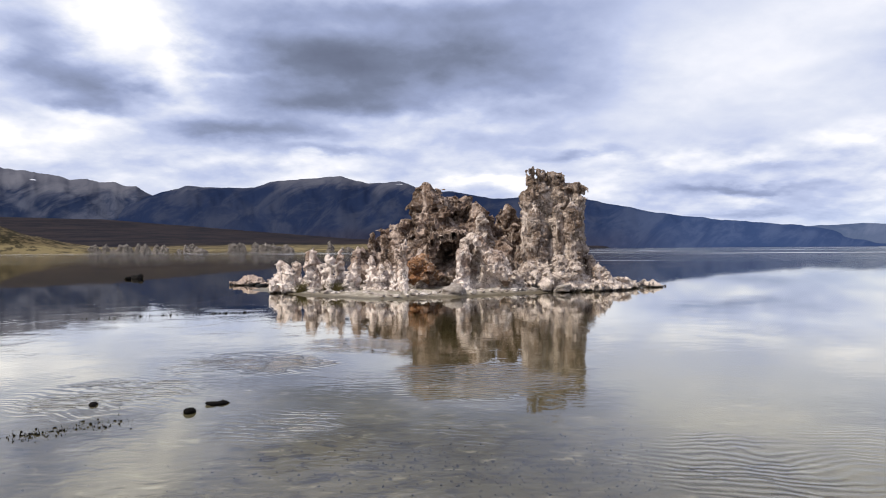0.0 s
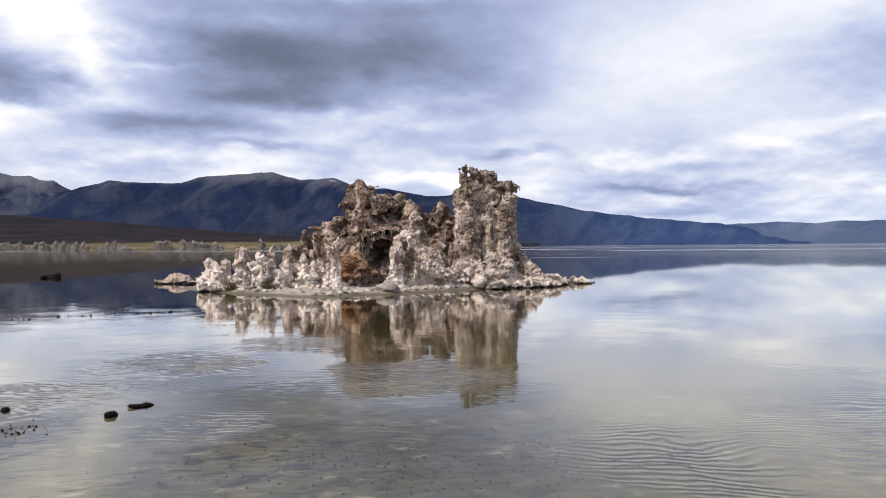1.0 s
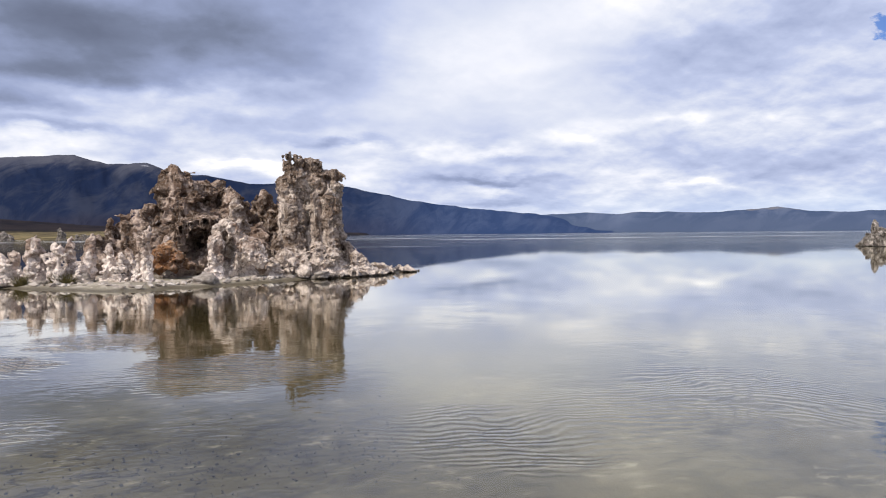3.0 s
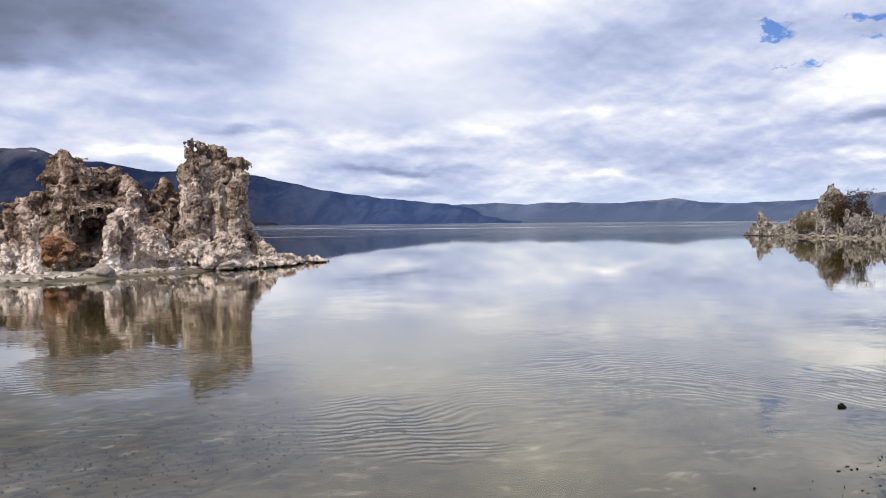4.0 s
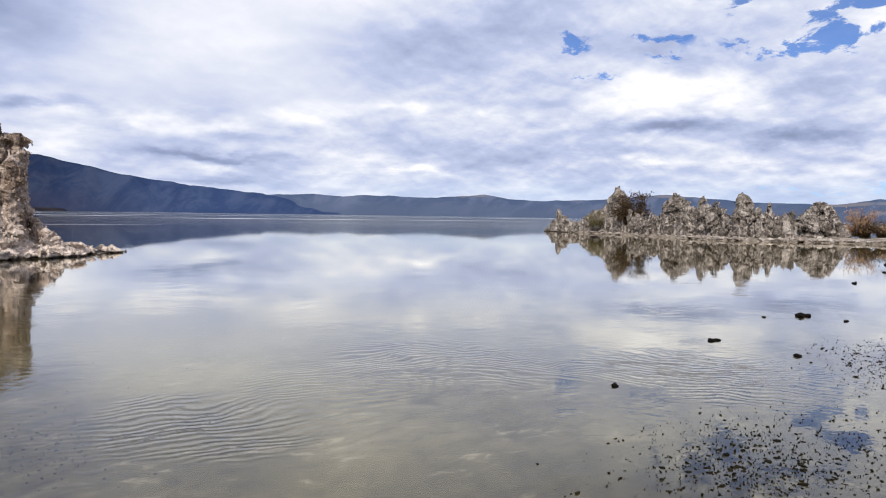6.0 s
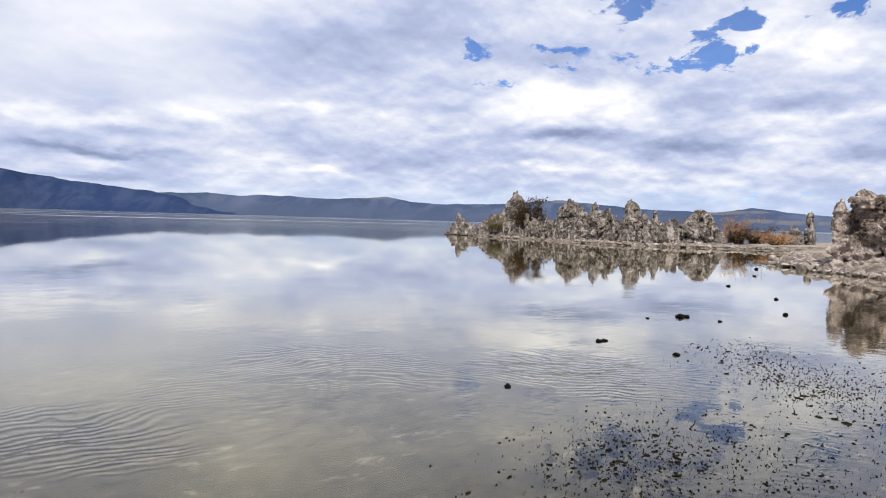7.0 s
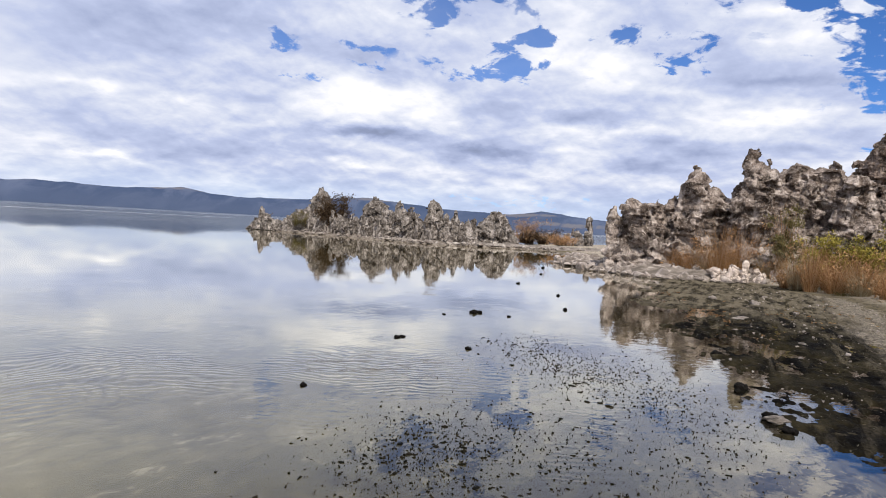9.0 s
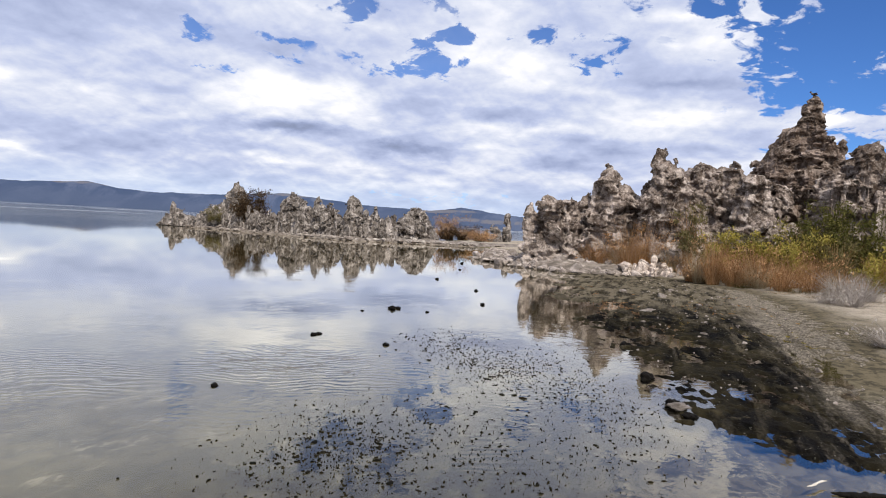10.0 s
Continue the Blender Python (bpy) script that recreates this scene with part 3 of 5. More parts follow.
def lumpy(name, cols, lumps, mat, h, rough, seed, flute=0.0, strata=0.0, sink=-0.4, sharp=1.0, carve=()):
    """One rock body: leaning columns and blocks merged, then broken up by ridges, pits, flutes and bedding."""
    los, his = [], []
    for bx, by, r0, tx, ty, tz, r1 in cols:
        los += [(min(bx - r0, tx - r1), min(by - r0, ty - r1), sink)]
        his += [(max(bx + r0, tx + r1), max(by + r0, ty + r1), tz)]
    for x, y, z, rx, rz in lumps:
        los += [(x - rx, y - rx, z - rz)]
        his += [(x + rx, y + rx, z + rz)]
    pad = rough * 1.9 + flute + 3 * h
    lo, hi = np.min(los, 0) - pad, np.max(his, 0) + pad
    n = np.ceil((hi - lo) / h).astype(int) + 1
    gx, gy, gz = (lo[d] + h * np.arange(n[d], dtype=np.float32) for d in range(3))
    f = np.full(n, 9.0, np.float32)
    band = pad + 0.1

    girth = np.full(n, 1.0, np.float32)

    def join(i0, i1, j0, j1, k0, k1, d, r, k=0.07):
        old = f[i0:i1, j0:j1, k0:k1]
        g = girth[i0:i1, j0:j1, k0:k1]
        girth[i0:i1, j0:j1, k0:k1] = np.where(d < old, np.broadcast_to(r, d.shape), g)
        t = np.clip(0.5 + 0.5 * (old - d) / k, 0, 1)
        f[i0:i1, j0:j1, k0:k1] = old + (d - old) * t - k * t * (1 - t)

    def span(g, a, b):
        return max(0, int(np.searchsorted(g, a))), min(len(g), int(np.searchsorted(g, b)) + 1)

    for c, (bx, by, r0, tx, ty, tz, r1) in enumerate(cols):
        i0, i1 = span(gx, min(bx, tx) - r0 * 1.3 - band, max(bx, tx) + r0 * 1.3 + band)
        j0, j1 = span(gy, min(by, ty) - r0 * 1.3 - band, max(by, ty) + r0 * 1.3 + band)
        u = np.clip((gz - sink) / (tz - sink), 0, 1)
        zz = np.stack([gz * 0 + c * 7.1 + seed, gz, gz * 0], 1)
        r = (r0 + (r1 - r0) * u ** 0.85) * (1 + 0.2 * fbm(zz, 1.4 / max(r0, 0.15) * 0.4, 3, seed))
        cx = bx + (tx - bx) * u + 0.25 * r1 * fbm(zz, 0.9, 2, seed + 1)
        cy = by + (ty - by) * u + 0.25 * r1 * fbm(zz, 0.9, 2, seed + 2)
        d = np.sqrt((gx[i0:i1, None, None] - cx) ** 2 + (gy[None, j0:j1, None] - cy) ** 2) - r
        cap = 0.9 * r1 + 0.05 * tz
        low = np.clip((gz - (tz - cap)) / cap, 0, 1)
        d = np.maximum(d + r * (1 - np.sqrt(np.maximum(0.02, 1 - low ** 2))), gz - tz)
        join(i0, i1, j0, j1, 0, n[2], d.astype(np.float32), r.astype(np.float32)[None, None, :])
    for x, y, z, rx, rz in lumps:
        i0, i1 = span(gx, x - rx - band, x + rx + band)
        j0, j1 = span(gy, y - rx - band, y + rx + band)
        k0, k1 = span(gz, z - rz - band, z + rz + band)
        q = np.sqrt(((gx[i0:i1, None, None] - x) / rx) ** 2 + ((gy[None, j0:j1, None] - y) / (rx * 0.9)) ** 2 + ((gz[None, None, k0:k1] - z) / rz) ** 2)
        join(i0, i1, j0, j1, k0, k1, ((q - 1) * min(rx, rz)).astype(np.float32), np.float32(max(rx, rz) * 1.3))
    for x, y, z, rx, ry, rz in carve:
        q = np.sqrt(((gx[:, None, None] - x) / rx) ** 2 + ((gy[None, :, None] - y) / ry) ** 2 + ((gz[None, None, :] - z) / rz) ** 2)
        f = np.maximum(f, ((1 - q) * min(rx, ry, rz)).astype(np.float32))
    near = np.argwhere(np.abs(f) < band)
    p = (near * h + lo).astype(np.float32)
    k = min(2.0, max(0.6, 0.13 / max(rough, 0.04)))
    w = p + np.float32(rough * 0.9) * np.stack([vnoise(p * np.float32(1.9 * k), seed + t) for t in (31, 32, 33)], 1)
    d = -rough * 0.7 * fbm(p, 1.0 * k, 2, seed)
    d = d - rough * 0.4 * (0.5 - knobs_of(w * np.array([1, 1, 0.6], np.float32), 1.9 * k, seed + 2))
    d = d - rough * 0.3 * (0.5 - knobs_of(w, 5.2 * k, seed + 4))
    d = d - rough * sharp * 0.62 * (fbm(w, 2.2 * k, 5, seed + 3, 0.62, True) - 0.72)
    d = d + rough * 3.0 * np.clip(fbm(w, 2.6 * k, 2, seed + 8) - 0.32, 0, 0.6) - np.float32(min(0.05, 0.9 * h)) * (fbm(w, 0.2 / h, 2, seed + 9, 0.6, True) - 0.4)
    d = d - rough * 0.85 * blocks_of(w * np.array([1, 1, 1.2], np.float32), 1.7 * k, seed + 12) - rough * 0.55 * blocks_of(w * np.array([1, 1, 1.3], np.float32), 3.9 * k, seed + 13)
    if flute:
        d = d - flute * (fbm(w * np.array([1, 1, 0.13], np.float32), 2.4, 3, seed + 5, 0.55, True) - 0.5)
    if strata:
        d = d - strata * (fbm(w * np.array([0.3, 0.3, 1.0], np.float32), 4.0, 3, seed + 6, 0.6, True) - 0.5)
    d = d * np.clip(girth[near[:, 0], near[:, 1], near[:, 2]] / (rough * 2.4), 0.3, 1)
    f[near[:, 0], near[:, 1], near[:, 2]] += d.astype(np.float32)
    for ax in range(3):
        for e in (0, -1):
            f[tuple(e if q == ax else slice(None) for q in range(3))] = 1.0
    v, q = skin_of(f, lo, h)
    return new(name, mesh_of(name, v, q, mat, False))


def satellites(cols, seed, count, low=0.3, high=0.85):
    """Lesser knobs and stumps that lean against each main column."""
    rng = random.Random(seed)
    out = []
    for bx, by, r0, tx, ty, tz, r1 in cols:
        for _ in range(count):
            a, u = rng.uniform(0, 6.283), rng.uniform(low, high)
            r = (r0 + (r1 - r0) * u) * rng.uniform(0.28, 0.5)
            q = (r0 + (r1 - r0) * u) * rng.uniform(0.75, 1.1)
            x, y = bx + (tx - bx) * u + q * math.cos(a), by + (ty - by) * u + q * math.sin(a)
            out.append((x + 0.2 * r * math.cos(a), y + 0.2 * r * math.sin(a), r * 1.35, x, y, tz * u, r * 0.6))
    return tuple(cols) + tuple(out)


def ledges(cols, seed, count, way, low=0.12, high=0.9):
    """Jutting blocks on the side of each column that faces a bearing (radians)."""
    rng = random.Random(seed)
    out = []
    for bx, by, r0, tx, ty, tz, r1 in cols:
        for _ in range(count):
            a, u = way + rng.uniform(-1.3, 1.3), rng.uniform(low, high)
            r = r0 + (r1 - r0) * u
            s = max(0.1, r * rng.uniform(0.3, 0.62))
            out.append((bx + (tx - bx) * u + math.sin(a) * r * 0.85, by + (ty - by) * u + math.cos(a) * r * 0.85, tz * u, s, s * rng.uniform(0.4, 0.85)))
    return tuple(out)


def tufa(name, cols, parent, mat, seed, voxel=0.06, rough=0.13, flute=0.0, strata=0.0, extra=(), label="", sharp=1.0, carve=()):
    ob = lumpy(name, cols, extra, mat, voxel, rough, seed, flute, strata, sharp=sharp, carve=carve)
    return tagged(under(ob, parent), label)


def stone_mesh(seed, mat, flatness=0.7):
    """A weathered boulder of about unit radius."""
    jag = 1 + 0.4 * fbm(STONE_V, 1.3, 3, seed, 0.6) + 0.16 * (fbm(STONE_V, 3.5, 2, seed + 4, 0.6, True) - 0.3)
    v = STONE_V * jag[:, None] * np.array([1, 0.85, flatness])
    return mesh_of("stone", v, STONE_F, mat)


def stone(name, me, x, y, z, rx, rz, parent=None, seed=0):
    rng = random.Random(seed)
    ob = new(name, me)
    m = Matrix.LocRotScale((x, y, z), Euler((rng.uniform(-0.2, 0.2), rng.uniform(-0.2, 0.2), rng.uniform(0, 6.28))), (rx, rx, rz))
    ob.matrix_basis = m
    if parent is not None:
        under(ob, parent)
    return ob


# ---- ground, lake and distance ----
def shore_offset(x, y):
    """Metres inland of the near waterline (negative: out in the lake)."""
    line = np.interp(x, [-400, -60, -10, 0, 4, 7, 9, 13, 18, 25, 30, 34, 38, 48, 56, 62, 70, 90, 140, 400], [-60, -14, -3.5, -2.4, -2.6, -2.4, -2.9, -3.2, -3.7, -3.3, -1.0, 3.6, 7.5, 9.5, 12.5, 17, 22, 24, 10, -40])
    return line - y


def ground_height(x, y):
    r = np.hypot(x, y)
    az = np.degrees(np.arctan2(x, y))
    s = shore_offset(x, y)
    p = flat(x, y)
    land = np.minimum(0.045 * s, 0.9 + 0.004 * np.maximum(s - 20, 0)) + 0.02 * fbm(p, 1.1, 3, 4) * np.clip(s, 0, 1)
    lake = -np.minimum(0.04 + 0.012 * np.abs(s) + 0.002 * np.maximum(-s - 12, 0) ** 1.3, 3.0) + 0.02 * fbm(p, 0.6, 3, 8) * np.clip(-s, 0, 1)
    h = np.where(s > 0, land, np.maximum(lake, -3.0))
    # the low meadow shore across the water, and the sage slope behind it
    rs = np.interp(az, [-180, -60, -36, -28, -20, -5, 3, 8, 12, 16], [300, 420, 640, 640, 540, 500, 560, 900, 1800, 5000])
    q = r - rs
    rise = np.interp(az, [-60, -36, -27, -14, -8, 0, 10], [130, 125, 118, 62, 38, 22, 6])
    far = np.where(q > 0, np.minimum(0.05 * q, 2.0 + 0.018 * np.minimum(q, 330) + 0.0 * q) + np.clip((q - 250) / 2100, 0, 1) ** 1.1 * rise, -3.0)
    knoll = 22 * np.exp(-(((az + 36) / 5.5) ** 2) - ((r - 690) / 80) ** 2) * (q > 0)
    far = far + knoll * (1 + 0.25 * fbm(p, 0.05, 4, 3)) + (q > 20) * fbm(p, 0.02, 4, 6) * 0.8
    return np.where((np.abs(az) < 90) & (s < 0), np.maximum(h, far), h)


def build_ground():
    radii = np.concatenate([[0.02], np.geomspace(0.4, 4700, 430)])
    ang = np.linspace(-math.pi, math.pi, 900, endpoint=False)
    rr, aa = np.meshgrid(radii, ang, indexing="ij")
    x, y = (rr * np.sin(aa)).ravel() + 1.2, (rr * np.cos(aa)).ravel() - 0.6
    v = np.stack([x, y, ground_height(x, y)], 1)
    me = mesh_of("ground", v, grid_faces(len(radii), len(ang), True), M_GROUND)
    tagged(new("ground", me), "grey silty lake bed and pale sandy shore with dark weed", "ground", kind="structure")
    a = np.linspace(0, 2 * math.pi, 128, endpoint=False)
    w = [(4690 * math.cos(t), 4690 * math.sin(t), 0.0) for t in a]
    tagged(new("water", mesh_of("water", w, [list(range(128))], M_WATER)), "calm clear shallow lake water with fine ripples", "water", kind="structure")


build_ground()


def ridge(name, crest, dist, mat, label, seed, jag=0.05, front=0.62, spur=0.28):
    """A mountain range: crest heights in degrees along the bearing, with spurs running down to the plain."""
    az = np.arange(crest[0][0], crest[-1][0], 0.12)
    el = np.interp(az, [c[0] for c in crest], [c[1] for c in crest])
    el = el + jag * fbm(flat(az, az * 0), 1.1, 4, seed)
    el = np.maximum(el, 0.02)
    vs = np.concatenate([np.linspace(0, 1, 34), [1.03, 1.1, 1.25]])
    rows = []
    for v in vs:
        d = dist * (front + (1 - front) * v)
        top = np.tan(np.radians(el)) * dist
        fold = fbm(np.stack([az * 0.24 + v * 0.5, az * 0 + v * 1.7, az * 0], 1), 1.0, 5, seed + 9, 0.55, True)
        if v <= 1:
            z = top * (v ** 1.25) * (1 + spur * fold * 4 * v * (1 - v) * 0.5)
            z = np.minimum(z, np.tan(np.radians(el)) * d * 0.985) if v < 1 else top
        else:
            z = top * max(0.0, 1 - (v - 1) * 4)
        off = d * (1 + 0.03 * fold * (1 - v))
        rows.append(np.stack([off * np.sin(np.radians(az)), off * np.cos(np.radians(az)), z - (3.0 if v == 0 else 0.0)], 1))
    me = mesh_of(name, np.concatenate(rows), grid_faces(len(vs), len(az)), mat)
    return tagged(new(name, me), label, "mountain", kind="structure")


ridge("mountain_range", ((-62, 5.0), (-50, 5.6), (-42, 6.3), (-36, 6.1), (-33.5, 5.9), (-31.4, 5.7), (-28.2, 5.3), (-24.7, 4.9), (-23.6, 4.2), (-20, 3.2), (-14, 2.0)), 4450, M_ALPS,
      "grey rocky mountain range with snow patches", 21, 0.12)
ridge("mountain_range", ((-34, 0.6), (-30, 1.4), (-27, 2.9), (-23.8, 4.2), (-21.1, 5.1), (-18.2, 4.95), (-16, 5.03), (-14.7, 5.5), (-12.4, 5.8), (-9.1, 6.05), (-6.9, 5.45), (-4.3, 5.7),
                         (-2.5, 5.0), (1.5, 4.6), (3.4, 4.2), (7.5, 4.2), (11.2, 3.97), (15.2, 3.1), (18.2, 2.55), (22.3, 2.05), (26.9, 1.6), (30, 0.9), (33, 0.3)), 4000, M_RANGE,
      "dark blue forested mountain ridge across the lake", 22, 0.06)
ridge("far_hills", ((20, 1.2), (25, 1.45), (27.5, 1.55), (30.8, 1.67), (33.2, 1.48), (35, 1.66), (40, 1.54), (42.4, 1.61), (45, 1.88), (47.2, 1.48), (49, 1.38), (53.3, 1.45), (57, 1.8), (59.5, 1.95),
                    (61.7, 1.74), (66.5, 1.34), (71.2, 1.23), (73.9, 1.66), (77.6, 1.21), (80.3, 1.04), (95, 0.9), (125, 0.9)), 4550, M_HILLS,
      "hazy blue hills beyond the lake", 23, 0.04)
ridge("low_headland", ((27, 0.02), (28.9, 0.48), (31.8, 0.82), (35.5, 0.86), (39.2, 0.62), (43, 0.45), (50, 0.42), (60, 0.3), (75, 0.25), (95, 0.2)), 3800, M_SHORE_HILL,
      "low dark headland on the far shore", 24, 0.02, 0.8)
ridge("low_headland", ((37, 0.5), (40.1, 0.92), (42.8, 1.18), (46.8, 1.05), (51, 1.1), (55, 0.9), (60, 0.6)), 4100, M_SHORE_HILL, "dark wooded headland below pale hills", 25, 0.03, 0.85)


# ---- the tufa island ----
def mud_look(n):
    p = place(n)
    a, b = n.noise(p, 1.4, 5, 0.6), n.noise(p, 9.0, 5, 0.7)
    z = n.add("ShaderNodeSeparateXYZ", {0: p}, out=2)
    c = n.mix(n.step(a, 0.4, 0.6), (0.3, 0.265, 0.22), (0.19, 0.165, 0.125))
    c = n.mix(n.step(b, 0.56, 0.68, 0, 0.6), c, (0.55, 0.5, 0.45))
    wet = n.step(n.m("MULTIPLY_ADD", n.m("SUBTRACT", a, 0.5), 0.1, z), 0.09, 0.02)
    c = n.mix(wet, c, (0.085, 0.07, 0.045))
    return solid(n, c, n.m("MULTIPLY_ADD", wet, -0.45, 0.9), b, 0.03, 0.8)


def plain_rock(dark, light):
    def build(n):
        p = n.add("ShaderNodeTexCoord", out=3)
        a, b = n.noise(p, 2.0, 5, 0.65), n.noise(p, 9.0, 5, 0.7)
        rnd = n.add("ShaderNodeNewGeometry", out=8)
        c = n.mix(n.step(a, 0.38, 0.62), dark, light)
        c = n.mix(n.m("MULTIPLY", rnd, 0.6), c, (0.14, 0.113, 0.094))
        c = n.mix(n.step(b, 0.58, 0.7, 0, 0.6), c, (0.08, 0.065, 0.055))
        return solid(n, c, 0.9, n.m("ADD", a, b), 0.06, 0.9, spec=0.2)
    return build


M_MUD = material("shore_mud", mud_look)
M_BANK = material("spit_bank", plain_rock((0.1, 0.086, 0.07), (0.3, 0.26, 0.22)))
M_OCHRE = material("tufa_ochre", tufa_look((0.36, 0.24, 0.15), (0.27, 0.13, 0.06), (0.13, 0.07, 0.04), -1, 0.2))
M_BOULDER = material("pale_boulder", plain_rock((0.36, 0.31, 0.27), (0.62, 0.56, 0.51)))
M_RUBBLE = material("rubble", plain_rock((0.17, 0.146, 0.128), (0.48, 0.42, 0.38)))
M_STONE = material("grey_stone", plain_rock((0.2, 0.17, 0.15), (0.42, 0.38, 0.34)))
M_WETROCK = material("black_wet_stone", lambda n: solid(n, n.mix(n.noise(place(n), 30, 4), (0.0025, 0.0023, 0.002), (0.011, 0.0095, 0.008)), 0.6, n.noise(place(n), 40, 4), 0.02, 0.8, spec=0.05))

island = thing("tufa_island", 1.0, 25.5, 0.0, "craggy brown and white limestone tufa island in the lake", "rock formation")
TOWER_CORE = (
    (5.55,27.4,0.98,5.5,27.4,3.72,0.85), (4.75,27.2,0.75,4.75,27.2,3.9,0.5),
    (4.41,26.8,0.45,4.5,26.8,4.26,0.25), (5.2,27.0,0.41,5.21,27.0,4.32,0.21), (4.55,27.3,0.6,4.65,27.3,3.94,0.42),
    (5.8,27.4,0.61,5.86,27.4,3.76,0.51), (5.31,27.5,0.65,5.32,27.5,3.86,0.47), (6.16,27.1,0.32,6.21,27.1,3.78,0.18),
)
TOWER_RIBS = (
    (4.26,26.0,0.4,4.35,26.0,3.18,0.29), (5.21,26.1,0.24,5.22,26.1,3.23,0.16), (5.77,25.9,0.26,5.77,25.9,3.3,0.2),
    (6.23,26.4,0.2,6.21,26.4,3.28,0.11), (4.06,26.5,0.29,4.15,26.5,3.66,0.16), (4.83,26.4,0.2,4.84,26.4,2.49,0.11),
    (5.57,26.3,0.2,5.55,26.3,2.82,0.11),
)
TOWER_CAP = (
    (5.05,26.45,3.69,0.27,0.18), (5.41,26.6,3.81,0.29,0.14), (5.84,26.75,3.89,0.34,0.14), (6.14,26.45,3.93,0.25,0.09),
    (6.32,26.6,3.69,0.14,0.16), (5.66,26.75,3.58,0.41,0.14), (6.0,26.45,3.46,0.32,0.14), (5.15,26.6,4.3,0.23,0.18),
    (5.32,26.75,4.12,0.18,0.14), (4.53,26.45,4.54,0.2,0.13), (4.66,26.6,4.37,0.16,0.16), (4.41,26.75,4.26,0.18,0.18),
    (4.77,26.45,4.0,0.2,0.18), (4.52,26.6,3.73,0.27,0.22), (4.16,26.75,3.59,0.18,0.23),
)
FOOT = (
    (6.72,26.2,0.4,6.47,26.2,1.38,0.13), (6.94,26.0,0.4,6.73,26.0,0.99,0.13), (7.24,26.0,0.36,7.03,26.0,0.68,0.13),
    (5.23,25.6,0.57,5.24,25.6,1.39,0.17), (4.65,25.3,0.47,4.66,25.3,0.97,0.17), (5.74,25.5,0.57,5.75,25.5,1.13,0.2),
    (4.03,25.4,0.47,4.03,25.4,1.08,0.17), (3.52,25.2,0.43,3.59,25.2,0.77,0.17),
)
MASSIF = (
    (0.2,27.3,1.5,0.2,27.2,4.2,0.34), (0.55,27.3,1.0,0.5,27.3,3.8,0.35), (-0.2,27.4,1.0,-0.1,27.4,3.7,0.3), (0.5,27.9,1.4,0.5,27.9,3.75,0.5), (1.5,28.2,1.3,1.5,28.2,3.55,0.6), (-0.7,27.7,1.2,-0.5,27.6,2.9,0.4), (-1.6,27.8,1.0,-1.5,27.7,2.2,0.4),
    (0.2,27.1,0.64,0.2,27.1,4.35,0.25), (0.94,27.5,0.78,0.95,27.5,3.64,0.25), (1.47,27.6,0.79,1.48,27.6,3.62,0.25),
    (2.04,27.5,0.78,2.05,27.5,3.59,0.25), (-0.25,27.3,0.78,-0.15,27.3,3.43,0.21), (0.02,27.5,0.92,0.16,27.5,3.84,0.39),
    (0.59,27.6,0.83,0.6,27.6,3.56,0.32), (1.17,28.0,0.99,1.18,28.0,3.61,0.42), (1.75,27.8,0.89,1.76,27.8,3.54,0.33),
    (2.22,27.4,0.78,2.23,27.4,3.42,0.25), (-0.78,27.6,0.79,-0.64,27.6,2.62,0.26), (-1.17,27.2,0.69,-1.12,27.2,2.38,0.21),
    (-1.59,27.3,0.64,-1.58,27.3,2.16,0.21), (-2.05,27.3,0.39,-2.04,27.3,2.32,0.12), (-2.5,27.2,0.51,-2.49,27.2,1.75,0.18),
)
SADDLE = (
    (3.57,28.1,0.57,3.53,28.1,3.5,0.31), (3.14,28.0,0.61,3.14,28.0,3.08,0.21), (2.74,27.6,0.6,2.75,27.6,2.92,0.21),
    (3.71,27.6,0.56,3.71,27.6,2.66,0.23), (3.19,27.0,0.68,3.2,27.0,1.96,0.27),
)
CRAG = (
    (2.31,25.2,0.47,2.25,25.2,2.96,0.15), (2.56,25.3,0.43,2.48,25.3,2.48,0.17), (1.96,25.0,0.46,1.92,25.0,2.22,0.19),
    (1.61,24.8,0.29,1.66,24.8,2.05,0.13),
)
PILLAR = (
    (1.4,24.4,0.23,1.45,24.4,1.67,0.12), (1.57,24.5,0.23,1.66,24.5,1.8,0.12),
)
ARCH = (
    (0.41,24.9,1.51,0.15,0.21), (0.45,24.9,1.72,0.15,0.15), (0.62,24.9,1.89,0.17,0.13), (0.85,24.9,1.99,0.17,0.1),
    (1.1,24.9,2.03,0.17,0.1), (1.35,24.9,1.99,0.17,0.13), (1.56,24.9,1.88,0.15,0.17),
)
SLAB = (
    (2.12,24.4,1.79,0.16,0.18), (2.29,24.4,1.63,0.18,0.18), (2.43,24.4,1.44,0.21,0.21), (2.57,24.4,1.26,0.23,0.21),
    (2.71,24.4,1.05,0.23,0.21), (2.88,24.4,0.84,0.23,0.21), (3.04,24.4,0.68,0.19,0.16), (2.8,24.4,1.32,0.16,0.19),
    (3.0,24.4,1.05,0.14,0.19),
)
OCHRE = (
    (-0.06,25.0,1.05,0.25,0.19), (0.27,25.0,0.88,0.25,0.19), (-0.23,25.0,0.8,0.23,0.19), (0.57,25.0,0.71,0.25,0.17),
    (0.14,25.0,0.59,0.27,0.15), (-0.32,25.0,0.51,0.21,0.13), (0.07,25.0,1.26,0.17,0.15),
)
